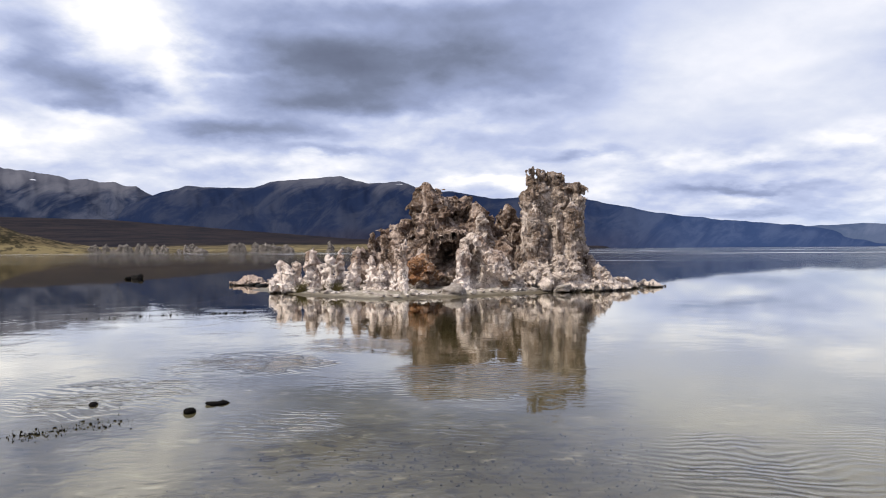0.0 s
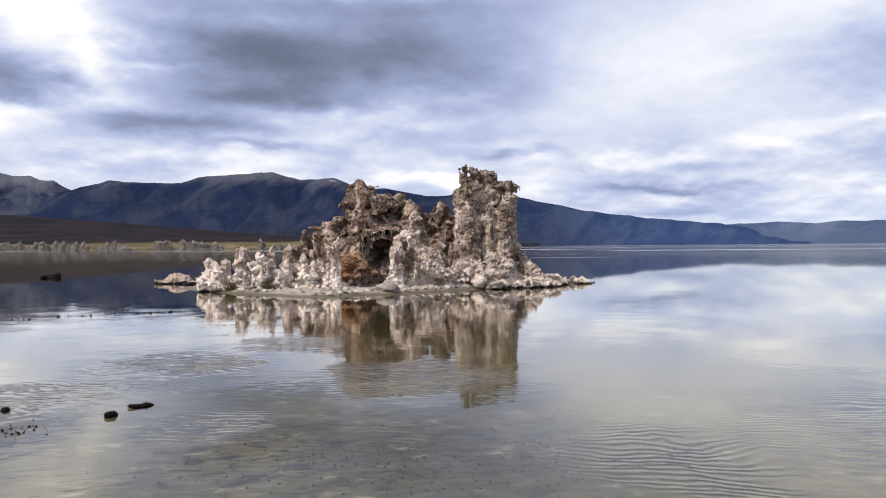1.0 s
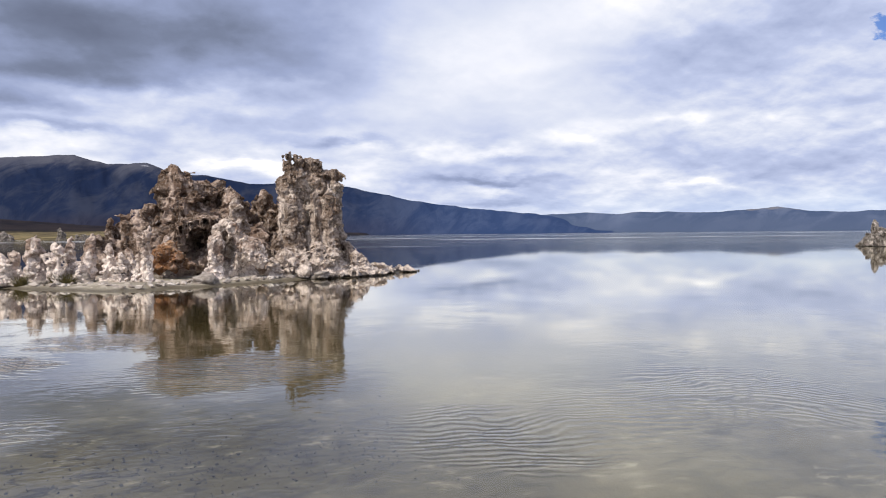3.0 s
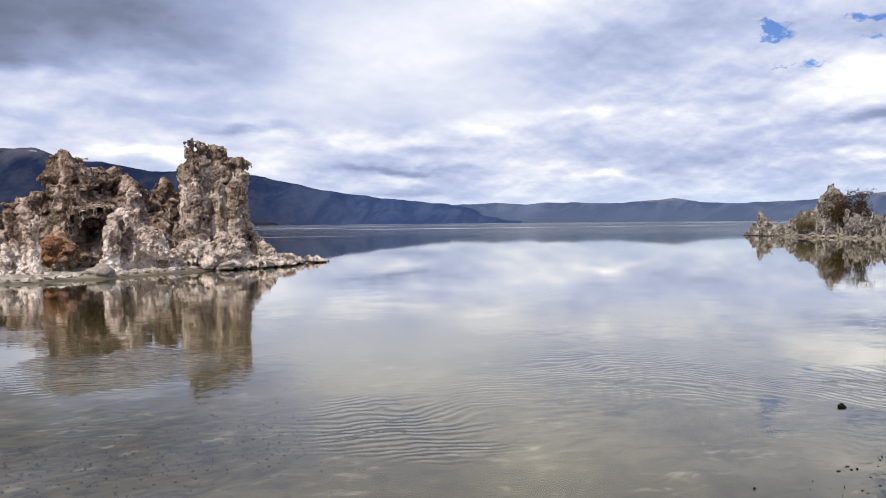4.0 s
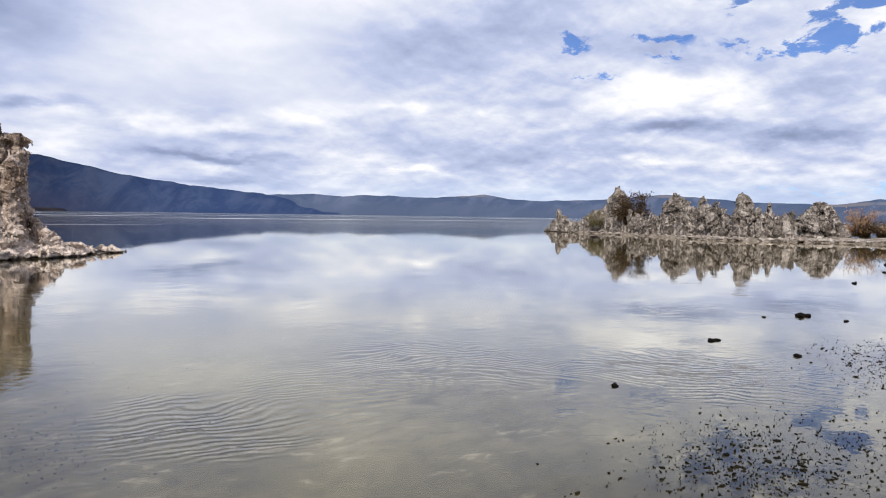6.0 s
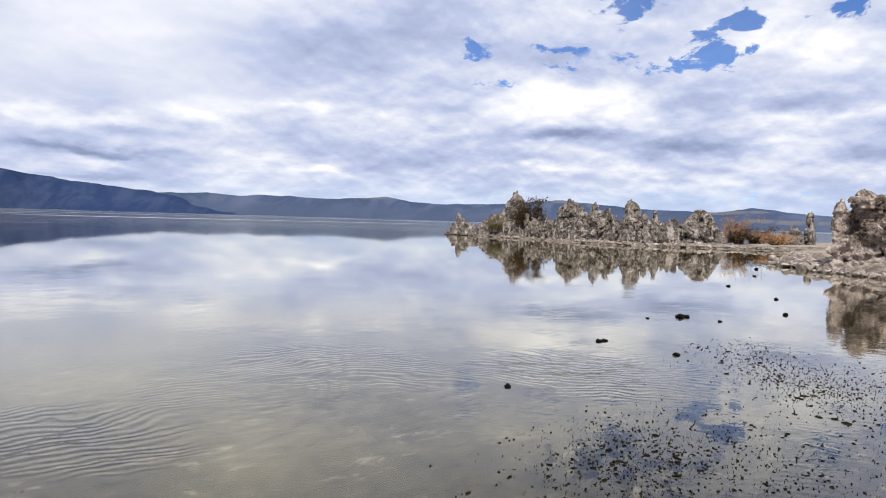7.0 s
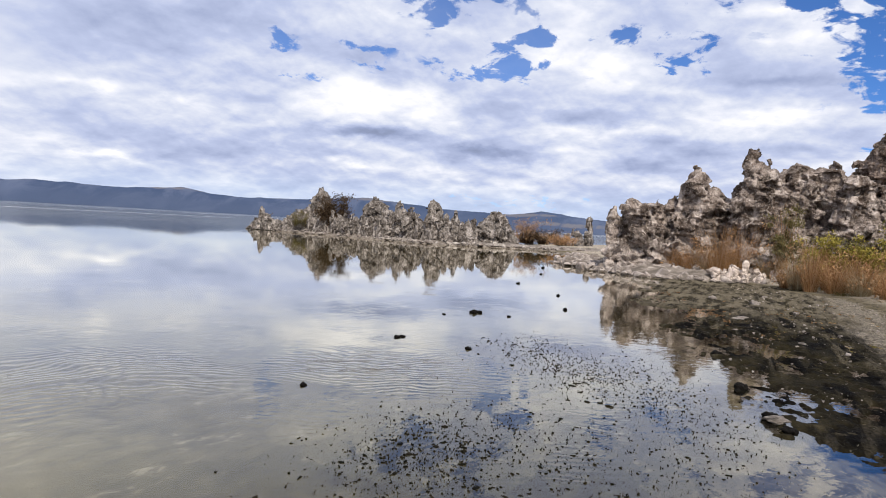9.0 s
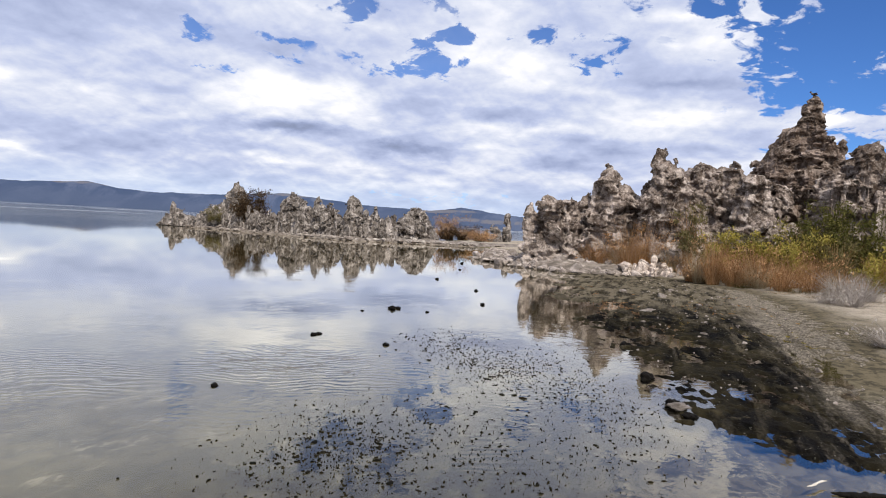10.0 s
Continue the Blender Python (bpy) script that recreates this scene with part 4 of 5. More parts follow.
PIN = (
    (-0.57,23.8,0.22,-0.5,23.8,1.95,0.08), (-0.68,23.9,0.2,-0.63,23.9,1.53,0.08), (-1.19,24.4,0.27,-1.22,24.4,1.24,0.12),
    (-1.42,24.2,0.18,-1.41,24.2,1.12,0.08), (-1.87,24.6,0.29,-1.8,24.6,1.41,0.1), (-2.54,24.9,0.23,-2.34,24.9,1.66,0.11),
    (-2.72,24.6,0.23,-2.55,24.6,1.49,0.1), (-3.14,24.9,0.23,-2.95,24.9,1.62,0.11), (-3.37,24.5,0.21,-3.22,24.5,1.36,0.08),
    (-3.65,25.0,0.21,-3.49,25.0,1.46,0.09), (-4.28,25.6,0.31,-4.2,25.6,1.61,0.15), (-4.45,25.4,0.24,-4.4,25.4,1.33,0.11),
    (-0.87,24.0,0.2,-0.86,24.0,1.04,0.1), (-0.05,25.6,0.26,-0.09,25.6,1.64,0.11),
)
STUB = (
    (-5.43,25.6,0.29,-5.4,25.6,1.25,0.16), (-5.1,25.4,0.26,-5.09,25.4,1.12,0.15), (-4.84,25.8,0.22,-4.79,25.8,1.16,0.13),
    (-5.61,25.2,0.2,-5.6,25.2,0.56,0.13), (-4.88,25.0,0.26,-4.87,25.0,0.79,0.15),
)
BOULDERS_FRONT = (
    (-2.69,24.58,0.39,0.24), (1.2,22.98,0.42,0.24), (-2.09,25.85,0.3,0.13), (-1.77,27.42,0.41,0.13),
    (-1.15,25.01,0.21,0.12), (-2.63,28.27,0.24,0.19), (-1.03,26.09,0.26,0.18), (-0.48,26.02,0.24,0.18),
    (-0.18,25.61,0.21,0.12), (0.48,26.66,0.2,0.13), (1.83,26.97,0.32,0.23), (2.24,26.14,0.33,0.15),
    (2.75,28.1,0.28,0.22), (2.84,25.33,0.3,0.15), (3.53,27.2,0.36,0.21), (3.78,25.23,0.3,0.15),
    (4.37,26.68,0.31,0.23), (4.51,25.15,0.3,0.12), (4.97,26.21,0.31,0.2), (5.17,24.76,0.33,0.14),
)
BOULDERS_EAST = (
    (5.86,26.91,0.32,0.21), (6.01,25.37,0.34,0.15), (6.87,28.07,0.33,0.19), (6.52,25.3,0.3,0.15),
    (7.36,27.15,0.33,0.19), (7.59,26.71,0.32,0.13), (8.12,27.46,0.28,0.11), (8.56,27.84,0.29,0.08),
    (6.97,32.08,0.27,0.22), (6.2,32.76,0.25,0.19), (5.47,33.49,0.28,0.23), (7.76,30.32,0.26,0.18),
    (-3.8,24.57,0.17,0.12), (-4.64,26.06,0.18,0.15), (-4.12,27.97,0.17,0.14), (-4.21,31.34,0.21,0.15),
)
tufa("tower", TOWER_CORE + TOWER_RIBS, island, M_TOWER, 1, 0.034, 0.065, 0.15, 0.0, TOWER_CAP + ((4.6, 26.7, 4.2, 0.3, 0.3), (4.72, 26.8, 4.05, 0.34, 0.3)), label="tall grey fluted limestone tower")
for i, c in enumerate(FOOT):
    tufa("foot_crag", (c,), island, M_TOWER, 40 + i, 0.038, 0.13, 0.03, extra=ledges((c,), 640 + i, 7, math.pi))
CAVES = ((0.95, 25.9, 1.35, 0.55, 1.6, 0.5), (0.7, 25.6, 0.9, 0.55, 1.4, 0.5), (1.2, 25.7, 1.6, 0.4, 1.4, 0.35))
tufa("massif", satellites(MASSIF, 520, 3), island, M_ISLAND, 3, 0.04, 0.17, 0.0, 0.03, ledges(MASSIF, 620, 7, math.pi), carve=CAVES, label="dark brown pitted limestone massif")
tufa("saddle", satellites(SADDLE, 521, 2), island, M_ISLAND, 4, 0.04, 0.18, extra=ledges(SADDLE, 621, 6, math.pi))
tufa("crag", CRAG, island, M_TOWER, 5, 0.036, 0.12, 0.03, extra=ledges(CRAG, 622, 3, math.pi), carve=((2.0, 24.75, 0.85, 0.24, 0.7, 0.4),), label="pale pointed limestone crag")
tufa("cave_pillar", PILLAR, island, M_PALE, 6, 0.036, 0.09, 0.03)
tufa("arch", (), island, M_ISLAND, 7, 0.036, 0.07, extra=ARCH + tuple((x, y + d, z + 0.1 * d, rx * 1.35, rz * 1.35) for x, y, z, rx, rz in ARCH for d in (0.3, 0.7, 1.1, 1.5, 1.9)), carve=((0.95, 25.6, 1.25, 0.5, 2.2, 0.5), (0.75, 25.5, 0.9, 0.5, 2.2, 0.5), (1.2, 25.5, 1.6, 0.25, 2.0, 0.28)), label="brown limestone arch over a dark cave")
tufa("slab", (), island, M_PALE, 8, 0.036, 0.09, extra=SLAB, label="pale leaning limestone slab")
tufa("ochre_rock", (), island, M_OCHRE, 9, 0.036, 0.12, extra=OCHRE, label="rust-brown crumbling rock below the cave")
for i, c in enumerate(PIN):
    tufa("pinnacle", (c,), island, M_PALE, 10 + i, 0.034, 0.1, 0.05, extra=ledges((c,), 650 + i, 5, math.pi))
for i, c in enumerate(STUB):
    tufa("pinnacle", (c,), island, M_PALE, 30 + i, 0.034, 0.1, 0.04, extra=ledges((c,), 670 + i, 5, math.pi), label="white crusted stub")
STONES = [stone_mesh(200 + i, M_BOULDER, 0.75) for i in range(7)]
for i, (x, y, rx, rz) in enumerate(BOULDERS_FRONT + BOULDERS_EAST):
    stone("boulder", STONES[i % 7], x, y, rz * 0.45 + 0.06, rx, rz * 1.2, island, i)


def apron(name, xs, front, back, top, seed, mat, step=0.12, knee=1.2):
    """A low shelf of mud and sand that rises from its waterline."""
    x, y = np.meshgrid(np.arange(xs[0], xs[-1], step), np.arange(min(front) - 1, max(back) + 1, step), indexing="ij")
    n0, n1 = x.shape
    x, y = x.ravel(), y.ravel()
    wob = 0.35 * fbm(flat(x, y), 0.9, 4, seed)
    s = np.minimum(y - np.interp(x, xs, front), np.interp(x, xs, back) - y)
    s = np.minimum(s, np.minimum(x - xs[0] - 0.5, xs[-1] - 0.5 - x) * 0.8) + wob * np.clip((s + 1) / 2, 0, 1)
    z = np.clip(s / knee, -0.6, 1) * top * (1 + 0.3 * fbm(flat(x, y), 1.6, 3, seed + 2)) + 0.015 * fbm(flat(x, y), 5, 2, seed + 3)
    return new(name, mesh_of(name, np.stack([x, y, z], 1), grid_faces(n0, n1), mat))


under(apron("shore_apron", [-7.2, -6.2, -4.0, -1.8, -0.6, 0.8, 2.7, 4.9, 6.6, 8.7, 10.4], [27.2, 26.6, 23.5, 21.9, 21.3, 22.1, 23.2, 24.8, 25.2, 27.6, 28.2],
            [29, 29, 30, 30, 30, 30, 30, 30, 29.5, 28.8, 28.5], 0.14, 5, M_MUD), island)
SHELF = ((7.5, 26.6, 0.12, 0.55, 0.22), (8.1, 27.2, 0.1, 0.5, 0.17), (8.6, 27.7, 0.07, 0.4, 0.13), (7.2, 26.0, 0.1, 0.5, 0.2), (9.1, 28.0, 0.02, 0.3, 0.08), (9.5, 28.1, 0.0, 0.25, 0.06), (6.6, 25.7, 0.1, 0.4, 0.2))
tufa("ledge", (), island, M_TOWER, 61, 0.036, 0.1, extra=SHELF)


def scatter_stones(name, spots, mat, parent, label, seed):
    """Small rubble too fine to count, joined."""
    rng = np.random.default_rng(seed)
    vs, fs, k = [], [], 0
    for x, y, z, r in spots:
        v = BALL_V * (1 + 0.3 * vnoise(BALL_V * 1.6 + rng.uniform(0, 90, 3), seed))[:, None]
        for w in rng.normal(0, 1, (6, 3)):
            w = w / np.linalg.norm(w)
            v = v - np.maximum(v @ w - rng.uniform(0.35, 0.7), 0)[:, None] * w
        v = v * 1.35 * np.array([r, r * rng.uniform(0.5, 1), r * rng.uniform(0.35, 0.8)])
        a = rng.uniform(0, 6.28)
        v = v @ np.array([[math.cos(a), math.sin(a), 0], [-math.sin(a), math.cos(a), 0], [0, 0, 1]])
        vs.append(v + np.array([x, y, z]))
        fs.append(BALL_F + k)
        k += len(BALL_V)
    ob = new(name, mesh_of(name, np.concatenate(vs), np.concatenate(fs), mat, False))
    tagged(ob, label, kind="stuff")
    return under(ob, parent) if parent is not None else tagged(ob, category="rubble")


rng = np.random.default_rng(77)
spots = []
for _ in range(420):
    x = rng.uniform(-5.8, 8.4)
    f = np.interp(x, [-6.2, -4.0, -1.8, -0.6, 0.8, 2.7, 4.9, 6.6, 8.7], [26.6, 23.5, 21.9, 21.3, 22.1, 23.2, 24.8, 25.2, 27.6])
    d = rng.uniform(0.3, 2.6) if x > -2 else rng.uniform(0.6, 2.2)
    spots.append((x, f + d, 0.12, rng.uniform(0.03, 0.15) ** 1.0 * (0.6 + 0.5 * rng.random())))
scatter_stones("rubble", spots, M_BOULDER, island, "pale broken limestone rubble along the waterline", 6)

# ---- the tufa spit across the bay ----
spit = thing("tufa_spit", 60.0, 32.0, 0.0, "long grey ridge of tufa pinnacles on a low spit", "rock formation")
PEN_TIP = (
    (63.3,49.3,0.41,63.3,49.4,2.58,0.18), (63.1,48.2,0.81,63.0,48.2,1.51,0.52), (62.5,46.0,0.79,62.5,46.0,1.02,0.51),
    (65.7,53.1,0.43,65.7,53.1,0.12,0.25), (63.2,47.2,0.8,63.2,47.2,1.25,0.4), (63.6,50.2,0.6,63.6,50.2,1.0,0.3), (64.0,51.3,0.5,64.0,51.3,0.5,0.3), (62.8,45.2,0.8,62.8,45.2,1.5,0.4), (63.5,48.8,0.7,63.4,48.9,1.7,0.25),
)
PEN_A = (
    (63.0,43.4,1.25,63.0,43.3,2.47,0.7), (62.7,41.0,0.82,62.6,41.1,4.56,0.44), (62.3,39.9,1.02,62.2,40.0,3.35,0.48),
    (59.9,37.6,0.36,59.8,37.7,2.59,0.21), (59.1,35.8,0.35,59.1,35.8,2.2,0.2), (59.8,35.0,0.75,59.8,35.1,1.92,0.45),
    (59.1,33.2,0.74,59.1,33.2,2.21,0.34),
)
PEN_B = (
    (59.5,32.4,0.93,59.4,32.5,3.67,0.69), (58.5,30.8,0.81,58.5,30.9,2.9,0.38), (57.0,28.6,0.65,56.9,28.7,3.52,0.21),
    (56.9,27.5,0.87,56.9,27.6,2.71,0.5), (56.5,26.4,0.63,56.5,26.5,2.22,0.32),
)
PEN_C = (
    (56.4,24.8,0.62,56.3,25.0,3.81,0.27), (56.7,24.3,0.62,56.7,24.5,3.51,0.25), (56.6,23.6,0.44,56.5,23.7,2.65,0.2),
    (59.8,24.1,0.56,59.8,24.2,2.97,0.4), (55.6,25.1,0.44,55.6,25.1,2.57,0.2),
)
PEN_D = (
    (60.7,22.7,0.84,60.7,22.9,2.48,0.21), (61.4,21.8,1.08,61.3,21.8,2.24,0.38), (63.9,21.5,0.97,63.8,21.7,3.25,0.63),
    (63.4,20.3,0.86,63.3,20.6,1.86,0.38), (59.5,22.9,0.83,59.4,22.9,1.76,0.41),
)
PEN_E = (
    (73.0,14.6,0.48,72.9,14.8,3.39,0.24), (72.7,15.7,0.64,72.7,15.9,1.82,0.46), (72.4,16.9,0.64,72.4,17.0,1.25,0.38),
    (67.7,19.5,0.31,67.7,19.6,1.65,0.2),
)
for i, cols in enumerate((PEN_TIP, PEN_A, PEN_B, PEN_C, PEN_D, PEN_E)):
    for j, c in enumerate(cols):
        tufa("pinnacle", (c,), spit, M_SPIT, 50 + i * 9 + j, 0.08, 0.2, 0.2)


def bank(name, line, width, top, mat, seed, across=26, step=0.3):
    """A shelf that follows a waterline; line: points from end to end, with the land on their right."""
    pts = np.array(line, float)
    seg = np.hypot(*np.diff(pts, axis=0).T)
    at = np.concatenate([[0], np.cumsum(seg)])
    t = np.arange(0, at[-1], step)
    cx, cy = np.interp(t, at, pts[:, 0]), np.interp(t, at, pts[:, 1])
    k = np.ones(9) / 9
    sx, sy = np.convolve(np.pad(cx, 4, "edge"), k, "valid"), np.convolve(np.pad(cy, 4, "edge"), k, "valid")
    tx, ty = np.gradient(sx), np.gradient(sy)
    ln = np.hypot(tx, ty) + 1e-9
    nx, ny = -ty / ln, tx / ln
    rows = []
    for u in np.linspace(-0.06, 1, across):
        x, y = sx + nx * u * width, sy + ny * u * width
        prof = np.interp(u, [-0.06, 0, 0.05, 0.3, 0.8, 1], [-0.5, -0.05, 0.5, 1.0, 0.8, -0.3])
        ends = np.clip(np.minimum(t, at[-1] - t) / 3.0, 0, 1)
        z = top * prof * (0.3 + 0.7 * ends) * (1 + 0.35 * fbm(flat(x, y), 0.6, 4, seed)) + 0.04 * fbm(flat(x, y), 3, 3, seed + 2)
        rows.append(np.stack([x, y, z], 1))
    return new(name, mesh_of(name, np.concatenate(rows), grid_faces(across, len(t)), mat))


under(bank("low_bank", ((66, 53.5), (62.9, 49), (61.0, 43.2), (56.8, 32.7), (53.4, 24.5), (57.4, 18.5), (59, 12.0), (61, 6)), 8.0, 0.3, M_BANK, 91), spit)
PEN_BULK = (
    (63.4,41.9,1.05,63.3,42.1,4.12,0.33), (62.8,40.4,1.03,62.6,40.6,4.22,0.33), (63.5,43.0,1.17,63.5,43.0,2.92,0.45),
    (63.5,44.6,0.96,63.5,44.5,2.17,0.45), (60.1,33.2,0.85,60.0,33.3,3.43,0.3), (59.6,31.9,0.83,59.5,32.2,3.44,0.29),
    (58.7,30.3,0.81,58.6,30.4,2.78,0.29), (57.2,28.2,0.74,57.1,28.3,3.02,0.23), (56.7,26.9,0.73,56.6,27.0,2.59,0.27),
    (56.7,25.2,0.63,56.7,25.4,3.6,0.18), (57.1,24.7,0.63,57.0,24.9,3.69,0.18), (63.5,22.0,1.02,63.5,22.0,2.95,0.34),
    (64.1,21.1,1.02,64.0,21.3,2.87,0.29), (61.0,22.3,1.08,61.1,22.2,2.05,0.33),
)
for i, c in enumerate(PEN_BULK):
    tufa("crag", satellites((c,), 530 + i, 3), spit, M_SPIT, 150 + i, 0.075, 0.22, 0.14, 0.06, ledges((c,), 680 + i, 7, radians(240)))
PEN_WALL_A = (
    (62.3,44.2,0.65,62.2,44.3,1.3,0.31), (62.6,43.7,0.67,62.7,43.7,1.71,0.39), (62.6,43.1,0.86,62.6,43.3,1.31,0.27),
    (62.1,41.9,0.77,62.0,42.0,1.69,0.29), (61.3,40.5,0.77,61.2,40.6,1.76,0.34), (61.1,39.8,0.81,61.0,39.9,1.57,0.41),
    (60.7,38.9,0.8,60.7,38.9,1.83,0.39), (60.7,38.3,0.65,60.7,38.4,1.69,0.24), (60.0,37.4,0.7,60.1,37.4,1.43,0.26),
    (59.9,36.7,0.61,59.9,36.8,1.93,0.29), (60.0,36.2,0.7,60.0,36.2,1.63,0.27), (58.9,35.0,0.7,58.8,35.1,1.5,0.35),
)
PEN_WALL_B = (
    (59.5,34.8,0.72,59.5,34.8,1.58,0.21), (59.2,33.8,0.61,59.2,33.7,1.9,0.2), (57.9,32.3,0.72,57.9,32.3,1.76,0.31),
    (57.7,31.7,0.75,57.6,31.9,1.78,0.26), (57.4,31.2,0.61,57.4,31.3,1.61,0.34), (56.9,30.4,0.53,56.8,30.5,2.07,0.23),
    (56.9,30.0,0.63,56.8,30.1,1.94,0.19), (57.6,29.6,0.61,57.6,29.6,1.72,0.33), (56.3,28.4,0.6,56.2,28.4,1.79,0.19),
    (55.9,27.5,0.55,55.9,27.6,2.08,0.19), (56.7,27.4,0.51,56.7,27.4,1.84,0.21), (56.2,26.6,0.64,56.2,26.7,2.02,0.34),
)
PEN_WALL_C = (
    (56.1,26.0,0.69,56.0,26.1,1.82,0.22), (56.1,25.3,0.63,56.1,25.3,1.78,0.32), (56.6,25.0,0.7,56.6,25.0,1.94,0.23),
    (56.7,24.7,0.5,56.7,24.6,2.1,0.3), (56.5,24.2,0.53,56.5,24.2,2.11,0.19), (57.2,24.0,0.49,57.2,23.9,2.05,0.22),
    (57.3,23.6,0.67,57.2,23.8,2.11,0.32), (57.6,23.2,0.57,57.5,23.4,2.13,0.3), (57.5,22.6,0.5,57.5,22.6,1.98,0.18),
    (58.0,22.3,0.57,58.0,22.3,2.18,0.2),
)
for i, cols in enumerate((PEN_WALL_A, PEN_WALL_B, PEN_WALL_C)):
    tufa("fluted_wall", cols, spit, M_SPIT, 130 + i, 0.085, 0.2, 0.25)
spots = []
for _ in range(380):
    u = rng.uniform(12, 49)
    x = np.interp(u, [12, 18.5, 24.5, 32.7, 43.2, 49], [59, 57.4, 53.4, 56.8, 61, 62.9])
    spots.append((x + rng.uniform(0.0, 2.0), u, 0.15, rng.uniform(0.08, 0.32)))
scatter_stones("rubble", spots, M_STONE, spit, "grey limestone rubble at the water's edge", 7)

# ---- the tufa mound on the near shore ----
mound = thing("tufa_mound", 35.0, -2.0, 0.0, "rugged grey tufa crags above the brush on the shore", "rock formation")
MOUND_A = (
    (36.0,3.6,1.4,36.0,3.5,2.9,0.8), (35.2,4.4,1.0,35.2,4.4,2.5,0.5),
    (33.5,4.4,0.76,33.5,4.22,3.34,0.43), (33.0,5.08,0.36,33.0,5.01,2.89,0.16), (34.5,3.31,0.82,34.5,3.4,3.25,0.41),
    (35.0,2.66,0.75,35.0,2.74,3.49,0.38),
)
MOUND_B = (
    (36.0,1.4,1.6,36.0,1.3,3.7,0.8), (36.0,2.5,1.3,36.0,2.5,3.1,0.7),
    (34.5,1.45,1.0,34.5,1.62,4.72,0.48), (34.5,2.08,0.55,34.5,2.2,4.2,0.18), (35.0,0.74,0.71,35.0,0.91,4.07,0.34),
    (35.0,0.18,0.75,35.0,0.27,3.59,0.26),
)
MOUND_C = (
    (36.0,-0.8,1.6,36.0,-0.8,4.1,0.9), (36.2,0.2,1.3,36.2,0.2,3.4,0.8),
    (34.0,-0.87,0.94,34.0,-0.67,5.6,0.36), (34.5,-0.33,0.77,34.5,-0.38,4.29,0.33), (34.5,-1.58,0.85,34.5,-1.4,4.5,0.33),
    (34.0,-1.08,0.73,34.0,-0.99,4.96,0.4),
)
MOUND_D = (
    (37.6,-3.2,1.9,37.6,-3.2,4.8,1.1), (36.3,-2.0,1.4,36.3,-2.0,4.4,0.8), (36.6,-5.2,1.7,36.6,-5.2,4.6,0.9),
    (36.5,-2.66,1.25,36.5,-2.57,5.3,0.63), (36.5,-3.85,1.25,36.5,-3.76,5.15,0.59), (36.5,-3.34,0.98,36.5,-3.26,5.19,0.47),
    (34.5,-4.47,1.11,34.5,-4.47,4.74,0.41), (34.5,-5.11,0.93,34.5,-5.02,4.54,0.37),
)
MOUND_E = (
    (38.8,-7.1,2.6,38.5,-7.1,7.0,1.0), (38.2,-6.2,1.8,38.2,-6.3,6.0,0.9), (38.0,-8.0,1.7,38.0,-8.0,6.2,0.9),
    (38.0,-7.3,0.7,38.0,-7.34,8.81,0.31), (38.0,-7.11,1.24,38.0,-7.14,7.91,0.54), (38.0,-6.66,1.44,38.0,-6.57,7.32,0.62),
    (38.0,-7.92,1.33,38.0,-7.99,6.83,0.58), (38.0,-8.67,0.62,38.0,-8.67,6.75,0.21), (37.5,-5.98,1.22,37.5,-5.97,6.37,0.45),
)
MOUND_F = (
    (37.0,-9.4,1.7,37.0,-9.3,5.3,1.0),
    (35.5,-9.66,0.9,35.5,-9.51,6.31,0.51), (37.0,-9.19,1.42,37.0,-9.1,5.76,0.69), (35.5,-10.14,0.98,35.5,-9.91,5.69,0.47),
    (36.0,-8.09,1.18,36.0,-8.16,5.03,0.59),
)
for i, cols in enumerate((MOUND_A, MOUND_B, MOUND_C, MOUND_D, MOUND_E, MOUND_F)):
    tufa("crag", satellites(cols, 501 + i * 3, 4 if i else 0, 0.35, 0.8), mound, M_SPIRE if i == 4 else M_MOUND, 70 + i, 0.05, 0.19, 0.0, 0.13 if i == 4 else 0.06, ledges(cols, 600 + i, 9, radians(-90)))
for i, (x, y, h) in enumerate(((30.9, 0.5, 0.55), (31.3, -0.1, 0.75), (31.6, -0.6, 0.9), (31.8, -1.0, 0.6), (31.2, -1.2, 0.45), (32.0, -1.6, 0.55), (30.8, -0.6, 0.4))):
    tufa("white_stub", ((x, y, 0.26, x, y, h, 0.1), (x + 0.2, y + 0.25, 0.2, x + 0.2, y + 0.25, h * 0.6, 0.08)), mound, M_TOWER, 95 + i, 0.04, 0.22, 0.08, label="small white crusted limestone stub")
under(bank("rubble_bank", ((38.5, 9.6), (37.0, 8.4), (32.4, 5.8), (29.9, 2.9), (30.4, 0.9), (31.6, -1.8), (33, -4)), 4.5, 0.35, M_BANK, 92), mound)
spots = []
for _ in range(1700):
    u = rng.uniform(0, 1)
    x, y = np.interp(u, [0, 0.3, 0.6, 1], [37.0, 32.0, 30.0, 31.5]), np.interp(u, [0, 0.3, 0.6, 1], [8.4, 5.6, 2.9, -2.4])
    g = rng.uniform(0, 1)
    spots.append((x + 3.2 * g, y + rng.uniform(-0.4, 0.4), 0.06 + 0.35 * g, 0.045 + 0.24 * rng.random() ** 3.2))
scatter_stones("rubble", spots, M_RUBBLE, mound, "pale limestone rubble at the foot of the crags", 8)


# ---- shore plants ----
def leaf_look(a, b, c):
    def build(n):
        r = n.add("ShaderNodeNewGeometry", out=8)
        col = n.ramp(r, (0.0, a), (0.5, b), (1.0, c))
        d = n.add("ShaderNodeBsdfDiffuse", {0: col})
        t = n.add("ShaderNodeBsdfTranslucent", {0: col})
        return n.add("ShaderNodeMixShader", {0: 0.3, 1: d, 2: t})
    return build


